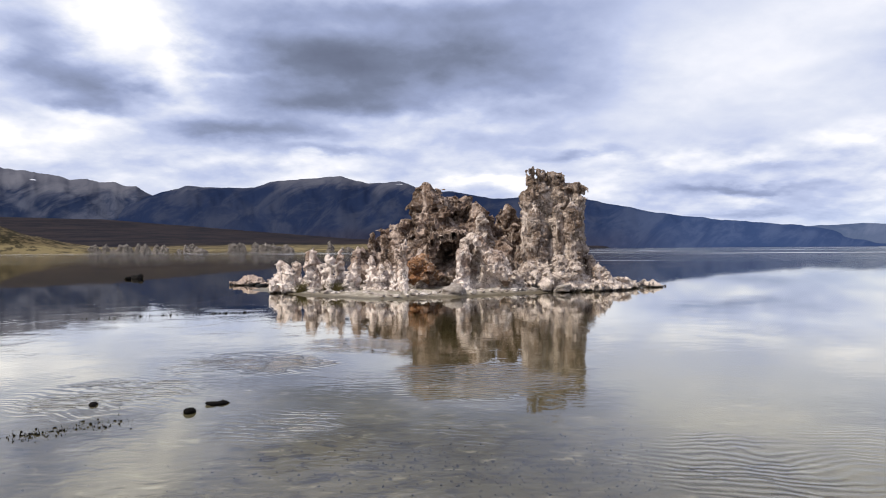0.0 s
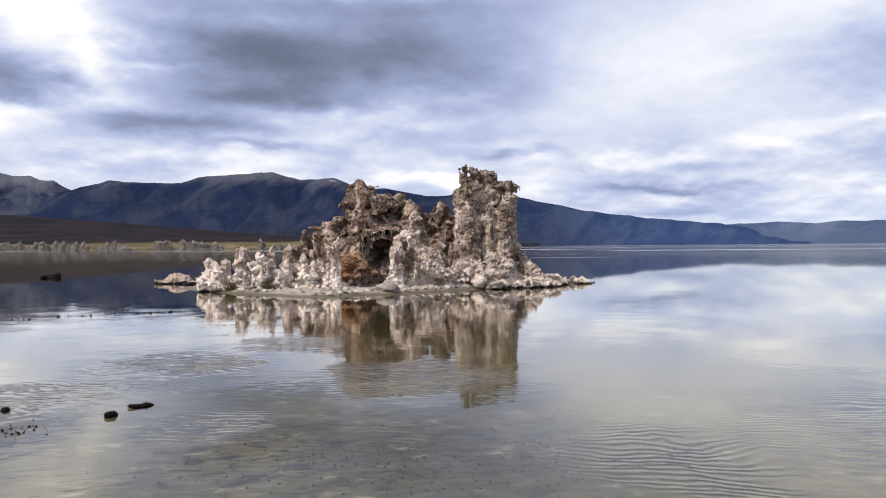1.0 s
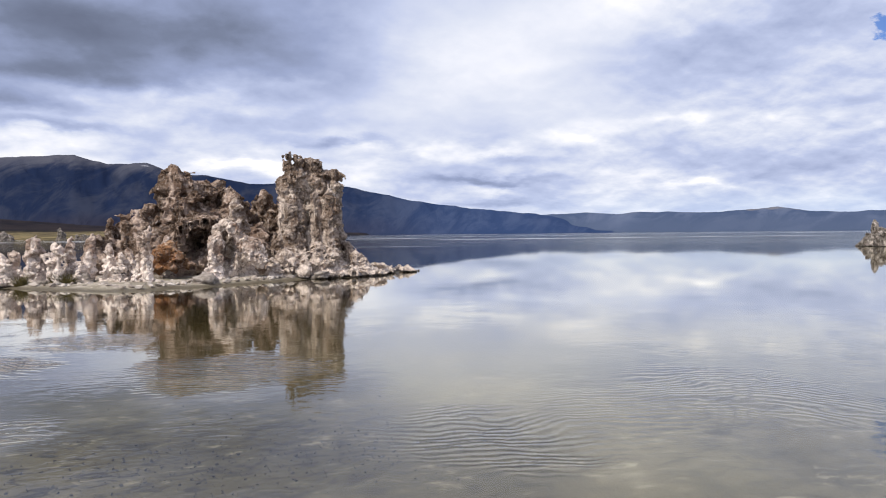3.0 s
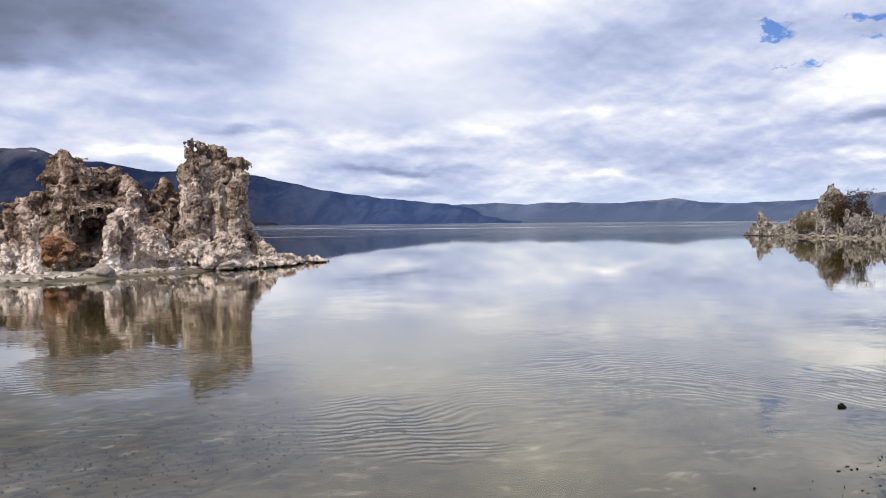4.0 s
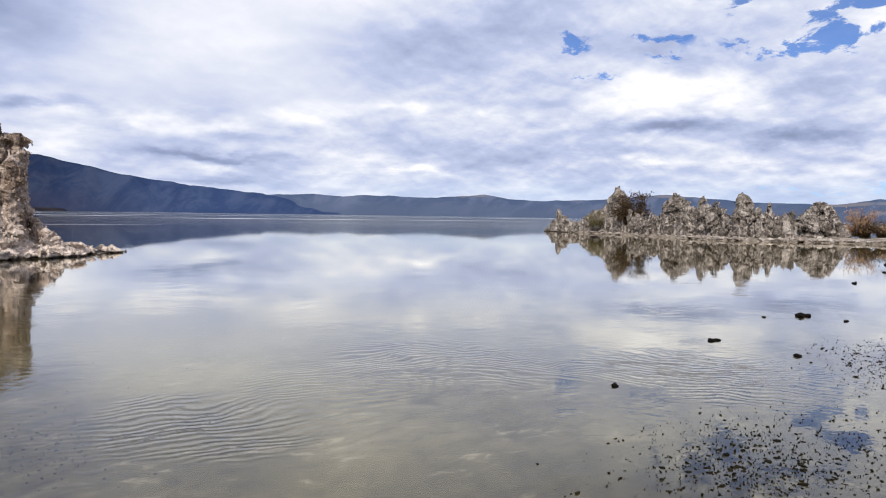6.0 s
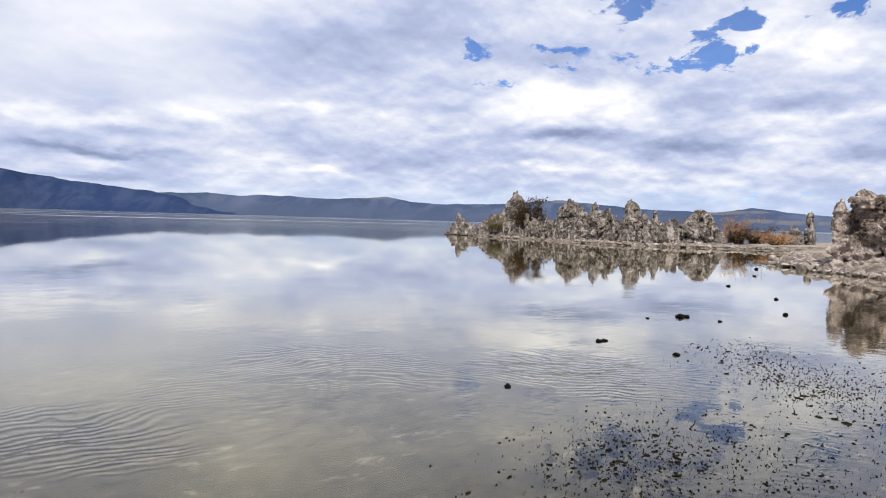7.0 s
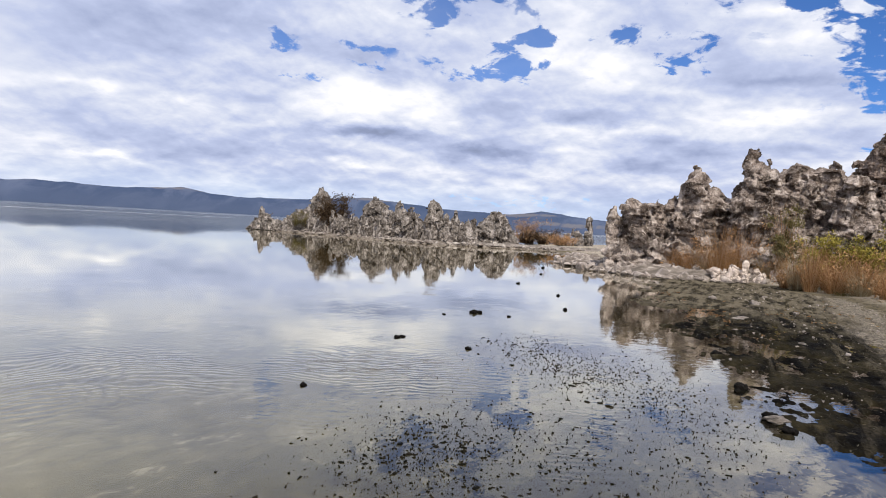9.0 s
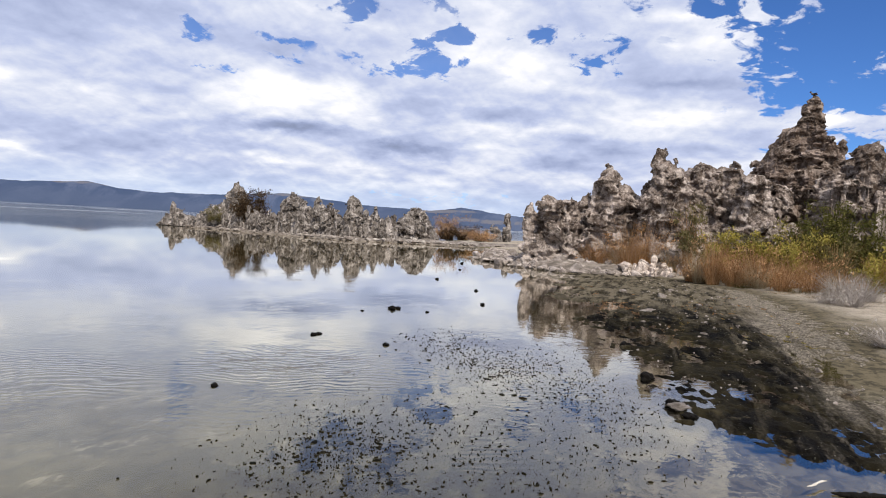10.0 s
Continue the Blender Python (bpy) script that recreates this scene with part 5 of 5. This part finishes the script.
M_GREEN = material("willow_leaf", leaf_look((0.042, 0.046, 0.015), (0.085, 0.084, 0.026), (0.14, 0.122, 0.04)))
M_YELLOW = material("yellow_leaf", leaf_look((0.15, 0.135, 0.03), (0.38, 0.31, 0.07), (0.29, 0.255, 0.075)))
M_OLIVE = material("olive_leaf", leaf_look((0.1, 0.092, 0.04), (0.18, 0.15, 0.064), (0.13, 0.112, 0.064)))
M_RUST = material("rusty_stem", leaf_look((0.2, 0.105, 0.05), (0.46, 0.26, 0.125), (0.6, 0.4, 0.23)))
M_STRAW = material("straw_stem", leaf_look((0.26, 0.18, 0.1), (0.42, 0.32, 0.2), (0.5, 0.44, 0.31)))
M_ASH = material("ashen_twig", leaf_look((0.34, 0.3, 0.27), (0.5, 0.45, 0.41), (0.62, 0.57, 0.53)))
M_BROWN = material("brown_twig", leaf_look((0.04, 0.026, 0.016), (0.075, 0.05, 0.03), (0.12, 0.085, 0.055)))


def stems_mesh(name, count, height, radius, lean, width, mat, seed, kink=0.15, base=0.35):
    """A clump of thin tapering stems that fan out from the base; returns the mesh and points along the stems."""
    r = np.random.default_rng(seed)
    vs, fs, tips = [], [], []
    k = 0
    for _ in range(count):
        a, q = r.uniform(0, 6.283), radius * base * math.sqrt(r.random())
        p = np.array([math.cos(a) * q, math.sin(a) * q, -0.05])
        h = height * r.uniform(0.3, 1.1)
        out = np.array([math.cos(a), math.sin(a), 0]) * lean * r.uniform(0.2, 1.2) * radius * (1 - base * 0.5) / 4
        side = np.array([-math.sin(a), math.cos(a), 0])
        w = width * r.uniform(0.7, 1.3)
        for i in range(5):
            ww = w * (1 - 0.2 * i)
            for s in (-1, 1):
                vs.append(p + side * ww * s)
            vs.append(p + np.array([math.cos(a), math.sin(a), 0]) * ww)
            if i:
                o = k + (i - 1) * 3
                fs += [[o, o + 1, o + 4, o + 3], [o + 1, o + 2, o + 5, o + 4], [o + 2, o, o + 3, o + 5]]
            if i > 1:
                tips.append(p.copy())
            p = p + out * (0.4 + 0.45 * i) + np.array([r.uniform(-kink, kink) * h / 5, r.uniform(-kink, kink) * h / 5, h / 4.2])
        k += 15
    return mesh_of(name, np.array(vs), fs, mat), np.array(tips)


def leaves_mesh(name, tips, count, size, spread, mat, seed):
    """Small folded leaves strewn round the stems."""
    r = np.random.default_rng(seed)
    hubs = tips[r.integers(0, len(tips), max(12, count // 55))]
    c = hubs[r.integers(0, len(hubs), count)] + r.normal(0, spread, (count, 3)) * np.array([1, 1, 0.8])
    c[:, 2] = np.maximum(c[:, 2], 0.05)
    d = r.normal(0, 1, (count, 3)) + np.array([0, 0, 0.8])
    d /= np.linalg.norm(d, axis=1)[:, None]
    s = np.cross(d, r.normal(0, 1, (count, 3)))
    s /= np.linalg.norm(s, axis=1)[:, None]
    L = size * r.uniform(0.6, 1.4, (count, 1))
    v = np.stack([c - d * L, c + s * L * 0.32, c + d * L, c - s * L * 0.32], 1).reshape(-1, 3)
    f = np.arange(count * 4).reshape(-1, 4)
    return mesh_of(name, v, f, mat, False)


def shrub(name, x, y, z, height, radius, stem_mat, leaf_mat, seed, label, stems=60, leaves=1400, lean=1.0, leaf=0.05, width=0.006, group="brush on the shore"):
    ob = thing(name, x, y, z, label, "shrub", group)
    me, tips = stems_mesh("twig_clump", stems, height, radius, lean, width, stem_mat, seed)
    new("twig_clump", me).parent = ob
    if leaves:
        new("foliage", leaves_mesh("foliage", tips, leaves, leaf, 0.12 * radius + 0.03, leaf_mat, seed + 1)).parent = ob
    return ob


RUSTY, YELLOWISH, WILLOW, ASHEN = "rust-brown dry brush with bare upright stems", "yellow-green rabbitbrush in leaf on the shore", "dense green willow bush below the crags", "pale grey dead bush on the sand"
seed = 300
for x, y, h, r in ((33.0, 1.6, 1.6, 0.8), (32.4, 0.5, 2.3, 0.8), (32.7, -0.3, 2.3, 0.8), (32.2, -1.4, 1.5, 0.7), (29.6, -2.0, 1.0, 0.6), (28.4, -2.7, 1.7, 0.6), (28.0, -3.4, 1.2, 0.7), (27.6, -4.1, 1.1, 0.8),
                   (26.8, -4.8, 1.0, 0.7), (27.0, -5.7, 1.1, 0.8), (28.5, -4.6, 1.3, 0.8), (26.4, -6.4, 0.9, 0.7), (34.2, 2.6, 0.9, 0.6), (29.4, -3.4, 1.4, 0.8), (27.6, -6.9, 1.0, 0.8), (28.9, -2.3, 1.6, 0.7), (28.6, -3.9, 1.5, 0.7), (28.2, -5.3, 1.3, 0.8), (32.6, 0.1, 1.6, 0.7), (33.0, 1.0, 1.5, 0.7), (28.2, -6.2, 1.3, 0.7),
                   (29.3, -4.4, 1.5, 0.7), (33.4, 2.2, 1.2, 0.6)):
    seed += 3
    shrub("brush", x, y, 0.1, h, r, M_STRAW if seed % 4 == 0 else M_RUST, M_RUST, seed, RUSTY, 300, 260, 1.2, 0.045, 0.006)
for x, y, z, h, r, m in ((30.2, -2.9, 0.2, 1.7, 0.6, M_YELLOW), (30.0, -3.9, 0.2, 1.9, 0.7, M_YELLOW), (31.8, -1.9, 0.7, 2.5, 0.55, M_OLIVE), (29.6, -5.0, 0.2, 1.6, 0.7, M_YELLOW), (27.6, -7.9, 0.2, 1.5, 0.9, M_YELLOW), (27.4, -9.0, 0.2, 1.6, 1.0, M_YELLOW),
                         (30.0, -6.0, 0.3, 2.0, 0.8, M_YELLOW), (30.6, -4.6, 0.3, 1.7, 0.7, M_OLIVE), (29.6, -7.0, 0.3, 1.7, 0.8, M_OLIVE), (31.0, -3.4, 0.4, 1.5, 0.7, M_OLIVE)):
    seed += 3
    shrub("rabbitbrush", x, y, z, h, r, M_BROWN if seed % 2 else M_RUST, m, seed, YELLOWISH if m is M_YELLOW else "olive brown brush thinning for autumn", 170, 2600, 1.0, 0.06)
for x, y, z, h, r in ((31.5, -6.6, 0.4, 2.3, 1.0), (31.9, -7.8, 0.4, 2.8, 1.1), (32.4, -5.4, 0.4, 1.8, 0.9), (32, -9.2, 0.4, 2.3, 1.1)):
    seed += 3
    shrub("willow", x, y, z, h, r, M_BROWN, M_GREEN if z < 0.5 else M_OLIVE, seed, WILLOW, 90, 4800, 1.2, 0.07)
for x, y, h, r in ((25.4, -6.2, 1.0, 0.75), (24.0, -6.45, 0.9, 0.7), (22.2, -5.75, 0.5, 0.5), (23.0, -5.4, 0.4, 0.5), (14.4, -4.6, 0.4, 0.6)):
    seed += 3
    shrub("dead_bush", x, y, 0.05, h, r, M_ASH, M_ASH, seed, ASHEN, 420, 200, 1.5, 0.03, 0.006)
for x, y, z, h, r, sm, lm in ((61.2, 38.3, 0.4, 3.5, 1.6, M_BROWN, M_BROWN), (61.8, 43.0, 0.6, 1.6, 0.9, M_ASH, M_OLIVE), (67.0, 19.6, 0.4, 2.2, 1.8, M_BROWN, M_RUST), (66.0, 17.6, 0.4, 1.5, 1.4, M_BROWN, M_BROWN), (65.5, 15.8, 0.4, 1.0, 1.3, M_BROWN, M_RUST)):
    seed += 3
    shrub("spit_bush", x, y, z, h, r, sm, lm, seed, "brown bare-branched bush among tufa pinnacles" if h > 3 else "rusty low bush on the sand spit", 260, 9000 if h > 3 else 2600, 1.0, 0.1 if h > 3 else 0.07, 0.013, "bushes on the spit")
for x, y in ((-3.3, 24.4), (-4.4, 24.6), (-3.0, 24.2)):
    seed += 3
    shrub("grass_tuft", x, y, 0.1, 0.4, 0.45, M_OLIVE, M_OLIVE, seed, "olive green grass tuft on the island shore", 260, 0, 0.8, 0.05, 0.008, "tufts on the island")


# ---- algae flats, weeds, stones and driftwood in the shallows ----
def algae_look(n):
    p = place(n)
    a, b, c = n.noise(n.stretch(p, 0.6, 1.6, 1), 1.5, 6, 0.65), n.noise(p, 7, 6, 0.7), n.noise(p, 30, 4, 0.7)
    col = n.mix(n.step(a, 0.44, 0.58), (0.003, 0.0027, 0.0024), (0.016, 0.0135, 0.008))
    col = n.mix(n.step(b, 0.57, 0.7, 0, 0.6), col, (0.09, 0.075, 0.047))
    col = n.mix(n.step(c, 0.66, 0.72, 0, 0.8), col, (0.4, 0.37, 0.31))
    x, y = n.add("ShaderNodeSeparateXYZ", {0: p}, out=0), n.add("ShaderNodeSeparateXYZ", {0: p}, out=1)
    olive = n.m("MULTIPLY", n.step(n.noise(n.stretch(p, 0.5, 1.1, 1, 4), 1.1, 4, 0.6), 0.48, 0.62), n.step(b, 0.4, 0.55, 0.2, 0.8))
    col = n.mix(n.m("MULTIPLY", olive, 0.5), col, (0.05, 0.041, 0.02))
    outer = n.m("MULTIPLY", n.step(n.m("MULTIPLY_ADD", n.m("SUBTRACT", a, 0.5), 12.0, x), 15.0, 21.0), n.step(n.noise(n.stretch(p, 0.35, 1.5, 1, 6), 2.2, 6, 0.7), 0.42, 0.56, 0.1, 0.9))
    col = n.mix(outer, col, (0.15, 0.127, 0.09))
    streak = n.noise(n.stretch(p, 0.22, 1.9, 1, 8), 1.6, 6, 0.68, 0.3)
    col = n.mix(n.m("MULTIPLY", n.step(streak, 0.53, 0.64), n.step(x, 8.5, 15.0, 0.3, 0.75)), col, n.mix(n.step(c, 0.42, 0.6), (0.13, 0.11, 0.078), (0.04, 0.034, 0.024)))
    dry = n.step(n.m("MULTIPLY_ADD", n.m("SUBTRACT", streak, 0.5), 3.4, y), -2.35, -3.3)
    gravel = n.mix(n.step(c, 0.4, 0.6), (0.27, 0.235, 0.19), (0.1, 0.085, 0.066))
    col = n.mix(n.m("MULTIPLY", dry, n.step(b, 0.36, 0.56, 0.45, 1.0)), col, gravel)
    return solid(n, col, n.m("MULTIPLY_ADD", dry, 0.1, 0.8), n.m("ADD", b, n.m("MULTIPLY", c, 0.6)), 0.05, 1.0, spec=0.03)


M_ALGAE = material("algae_mat", algae_look)


def build_flats():
    step = 0.042
    x, y = np.meshgrid(np.arange(7.0, 31.0, step), np.arange(-4.6, 3.4, step), indexing="ij")
    n0, n1 = x.shape
    x, y = x.ravel(), y.ravel()
    lo = np.interp(x, [7, 8, 10, 13, 18, 25, 31], [-2.9, -3.1, -3.2, -3.5, -3.9, -3.8, -2.8])
    hi = np.interp(x, [7, 7.6, 8.2, 9, 11, 13, 16, 18, 20, 25, 31], [-2.6, -1.8, -1.2, -1.0, -0.75, -0.45, 0.1, 0.8, 1.5, 2.2, 2.6])
    p = flat(x, y)
    s = np.minimum(y - lo + 0.3, (hi - y) * 1.0) + 0.9 * fbm(p, 0.7, 5, 41, 0.6) + 0.8 * np.exp(-((x - 9.2) / 1.0) ** 2 - ((y + 1.5) / 0.55) ** 2)
    z = np.clip(s * 0.04, -0.06, 0.026) + 0.016 * fbm(p * np.array([0.8, 1.3, 1]), 19, 2, 46, 0.6) + 0.03 * fbm(p * np.array([0.6, 1.5, 1]), 1.6, 4, 42, 0.6) + 0.036 * fbm(p * np.array([0.7, 1.3, 1]), 6, 4, 43, 0.62, True) + 0.014 * fbm(p * np.array([0.7, 1.4, 1]), 11, 2, 44, 0.7) - 0.036
    z = np.minimum(z, 0.03 + 0.12 * np.minimum(s, 0))
    f = grid_faces(n0, n1)
    f = f[z[f].max(1) > -0.001]
    used, inv = np.unique(f, return_inverse=True)
    ob = new("algae_flat", mesh_of("algae_flat", np.stack([x, y, z], 1)[used], inv.reshape(-1, 4), M_ALGAE))
    tagged(ob, "wet black and olive algae mat along the shore", "algae", kind="stuff")


build_flats()


def weeds(name, spots, label, seed, mat, tall=0.06, fat=0.014):
    """Short dark stubble that pricks through the surface, joined."""
    r = np.random.default_rng(seed)
    tv, tf = unit_ball(1)
    vs, fs, k = [], [], 0
    for x, y in spots:
        h, w = tall * r.uniform(0.3, 1.2), fat * (0.35 + 2.2 * r.random() ** 4)
        v = tv * (1 + 0.35 * r.uniform(-1, 1, (len(tv), 1))) * np.array([w * r.uniform(1, 2.4), w, h * 0.5])
        a = r.uniform(0, 3.14)
        v = v @ np.array([[math.cos(a), math.sin(a), 0], [-math.sin(a), math.cos(a), 0], [r.uniform(-0.5, 0.5), r.uniform(-0.5, 0.5), 1]])
        vs.append(v + np.array([x, y, h * 0.2]))
        fs.append(tf + k)
        k += len(tv)
    ob = new(name, mesh_of(name, np.concatenate(vs), np.concatenate(fs), mat, False))
    return tagged(ob, label, "water weed", kind="stuff")


def cloud_of(r, n, pts, spread):
    pts = np.array(pts, float)
    seg = r.integers(0, len(pts) - 1, n)
    u = r.random((n, 1))
    return pts[seg] * (1 - u) + pts[seg + 1] * u + r.normal(0, 1, (n, 2)) * np.array(spread)


rng = np.random.default_rng(5)
M_WEED = material("dark_weed", lambda n: solid(n, n.mix(n.add("ShaderNodeNewGeometry", out=8), (0.004, 0.004, 0.003), (0.018, 0.015, 0.01)), 0.8, spec=0.05))
near = np.concatenate([cloud_of(rng, 1500, ((11.2, 2.3), (9.6, 1.4), (8.6, 0.5)), (0.5, 0.32)), cloud_of(rng, 1300, ((10.5, 0.8), (8.4, -0.1), (7.0, -0.8)), (0.6, 0.3)),
                       cloud_of(rng, 1300, ((6.6, 1.5), (5.6, 1.3), (5.0, 0.9)), (0.42, 0.34)), cloud_of(rng, 900, ((7.0, 1.2), (6.2, 0.3), (5.6, -0.6)), (0.5, 0.4))])
weeds("weed_stubble", near, "dark weed stubble pricking through the shallows", 51, M_WEED, 0.014, 0.0044)
weeds("weed_stubble", cloud_of(rng, 190, ((-2.75, 5.35), (-2.5, 5.5), (-2.0, 5.95)), (0.13, 0.09)), "dark weed stubble beside drifting wood", 52, M_WEED, 0.022, 0.005)
clumps = np.concatenate([cloud_of(np.random.default_rng(61), 70, ((5.3, 0.9), (5.7, 1.6), (6.1, 1.4)), (0.3, 0.2)), cloud_of(np.random.default_rng(62), 60, ((10.6, 2.3), (9.3, 1.1), (8.0, 0.3)), (0.3, 0.2))])
weeds("weed_clump", clumps, "black clumps of weed lying at the water surface", 54, M_WEED, 0.02, 0.011)
weeds("reed_line", np.concatenate([cloud_of(rng, 130, ((-5.3, 16.7), (-4.1, 17.3)), (0.12, 0.1)), cloud_of(rng, 90, ((-7.6, 15.6), (-6.5, 16.4), (-5.8, 16.5)), (0.25, 0.12))]), "line of short dark reeds in calm water", 53, M_WEED, 0.06, 0.006)
bed = np.stack([rng.uniform(-3, 9, 900), rng.uniform(1.5, 8.5, 900)], 1)
bed = np.concatenate([bed[np.abs(bed[:, 1] - 4.6) < rng.gamma(1.4, 1.3, 900)], cloud_of(rng, 500, ((0.2, 5.2), (2.0, 4.8), (3.0, 4.6)), (0.7, 0.5))])
bed = bed[bed[:, 0] < 0.62 * bed[:, 1] + 0.4]
bed = np.concatenate([bed + rng.normal(0, 0.12, bed.shape) for _ in range(4)])
spots = [(x, y, -0.105, 0.003 + 0.011 * rng.random() ** 4) for x, y in bed]
M_LITTER = material("bed_litter", lambda n: solid(n, n.mix(n.add("ShaderNodeNewGeometry", out=8), (0.045, 0.039, 0.027), (0.1, 0.09, 0.065)), 0.9, spec=0.05))
scatter_stones("bed_litter", spots, M_LITTER, None, "dark weed tufts and litter on the silty lake bed", 9)

DARK_STONES = [stone_mesh(240 + i, M_WETROCK, 0.7) for i in range(4)]
for i, (x, y, r) in enumerate(((10.04, 3.76, 0.045), (10.14, 3.72, 0.038), (13.55, 3.98, 0.075), (13.66, 3.9, 0.055), (6.92, 3.12, 0.035), (13.55, 3.27, 0.035), (18.6, 3.66, 0.05), (15.6, 2.73, 0.055), (21.3, 5.6, 0.06), (12.9, 4.3, 0.03),
                               (11.94, -0.4, 0.08), (9.69, -0.74, 0.09), (8.5, -1.0, 0.08), (8.1, -1.15, 0.06), (-2.64, 6.61, 0.04), (-17.4, 38.6, 0.2), (-17.1, 39.2, 0.35), (9.9, 2.6, 0.045), (26.5, 6.4, 0.05), (31.0, 7.6, 0.09))):
    tagged(stone("wet_stone", DARK_STONES[i % 4], x, y, r * 0.12, r, r * 0.9, seed=i), "small black wet stone standing in the shallows", "stone", "stones in the shallows")
for i, (x, y, r, h) in enumerate(((8.35, -1.05, 0.12, 0.045), (21.2, -0.94, 0.13, 0.11), (22.0, 0.14, 0.1, 0.09), (17.2, -0.62, 0.15, 0.04), (19.5, -1.8, 0.07, 0.05), (14.0, -1.6, 0.06, 0.04), (24.0, -1.2, 0.08, 0.06))):
    tagged(stone("pale_stone", STONES[i % 7], x, y, 0.03, r, h, seed=40 + i), "pale limestone stone lying on black algae", "stone", "stones on the algae flat")
tagged(lumpy("boulder", ((-8.3, 32.0, 0.5, -8.3, 32.0, 0.5, 0.3), (-8.75, 32.1, 0.35, -8.75, 32.1, 0.3, 0.2), (-7.95, 31.9, 0.3, -7.95, 31.9, 0.36, 0.15)), ((-8.2, 31.8, 0.05, 0.7, 0.1),), M_ISLAND, 0.035, 0.1, 81), "low pitted boulder standing in the lake", "boulder")
for i, (x, y, r, h) in enumerate(((-8.0, 31.2, 0.4, 0.12), (-8.9, 32.0, 0.35, 0.14), (-7.5, 30.6, 0.3, 0.08))):
    tagged(stone("boulder", DARK_STONES[i % 4], x, y, 0.02, r, h, seed=60 + i), "low dark rock awash in the lake", "boulder")


def driftwood(x, y, length, r, turn, seed, label):
    rr = np.random.default_rng(seed)
    t = np.linspace(-0.5, 0.5, 22)
    a = np.linspace(0, 6.283, 9)[:-1]
    rows = []
    for u in t:
        w = r * (1.02 - 15.5 * abs(u) ** 4) * (1 + 0.25 * rr.uniform(-1, 1))
        c = np.array([u * length, 0.05 * length * math.sin(u * 5), 0.25 * r])
        rows.append(np.stack([c[0] + 0 * a, c[1] + w * np.cos(a), c[2] + w * 0.8 * np.sin(a)], 1))
    v = np.concatenate(rows)
    v = v + 0.25 * r * np.stack([fbm(v, 9, 2, seed + i) for i in range(3)], 1)
    ob = new("driftwood", mesh_of("driftwood", v, grid_faces(len(t), len(a), True), M_WETROCK))
    ob.matrix_basis = pose(x, y, 0, 0, 0, turn)
    return tagged(ob, label, "driftwood")


driftwood(-1.34, 6.66, 0.26, 0.035, 18, 3, "black waterlogged driftwood lying in the shallows")
driftwood(-1.5, 6.28, 0.13, 0.04, 25, 4, "short black waterlogged driftwood stump")
driftwood(6.56, -2.16, 0.42, 0.026, 105, 5, "dark driftwood half buried in wet mud")
M_BLEACHED = material("bleached_wood", lambda n: solid(n, n.mix(n.noise(place(n), 60, 4), (0.6, 0.57, 0.52), (0.4, 0.36, 0.31)), 0.8))
stick = driftwood(6.58, -1.9, 0.25, 0.009, 135, 6, "thin bleached white stick on the wet mud")
stick.name = "white_stick"
stick.data.materials[0] = M_BLEACHED
stick.location.z = 0.03

# ---- the far meadow shore ----
far_line = thing("far_tufa_line", -200.0, 520.0, 0.0, "row of grey tufa stubs along the meadow shore", "rock formation")
rng = np.random.default_rng(11)
for i in range(46):
    a = radians(rng.choice([rng.uniform(-28, -24), rng.uniform(-23.5, -19.5), rng.uniform(-17.8, -12.8), rng.uniform(-12, -4)], p=[0.2, 0.3, 0.4, 0.1]))
    d = np.interp(math.degrees(a), [-36, -28, -20, -5, 3], [640, 640, 540, 500, 560]) + 6
    h, w = rng.uniform(3.0, 7.5), rng.uniform(1.4, 3.8)
    x, y = d * math.sin(a), d * math.cos(a)
    tufa("stub", ((x, y, w, x, y, h, w * 0.5), (x + w, y, w * 0.7, x + w, y, h * 0.7, w * 0.3)), far_line, M_SPIT, 400 + i, 0.4, 0.7, 0.3)

rng = np.random.default_rng(29)
spots = []
for _ in range(520):
    x = rng.uniform(9, 30)
    spots.append((x, -rng.gamma(2.2, 1.2) - 0.2, 0.035 + 0.0 * x, 0.008 + 0.034 * rng.random() ** 5))
scatter_stones("shore_pebbles", spots, M_RUBBLE, None, "pale pebbles and shell crumbs on mud and algae", 12)
for x, y, h, r in ((26.2, -5.2, 0.3, 0.6), (25.6, -4.6, 0.22, 0.5), (27.4, -3.6, 0.3, 0.5), (24.6, -5.4, 0.25, 0.5), (29.0, -2.4, 0.3, 0.5), (23.2, -6.4, 0.25, 0.5), (26.0, -7.2, 0.35, 0.7)):
    seed += 3
    shrub("grass_tuft", x, y, 0.05, h, r, M_OLIVE if seed % 2 else M_STRAW, M_OLIVE, seed, "low grass tuft at the edge of the beach", 200, 0, 1.4, 0.05, 0.006, "tufts on the beach")
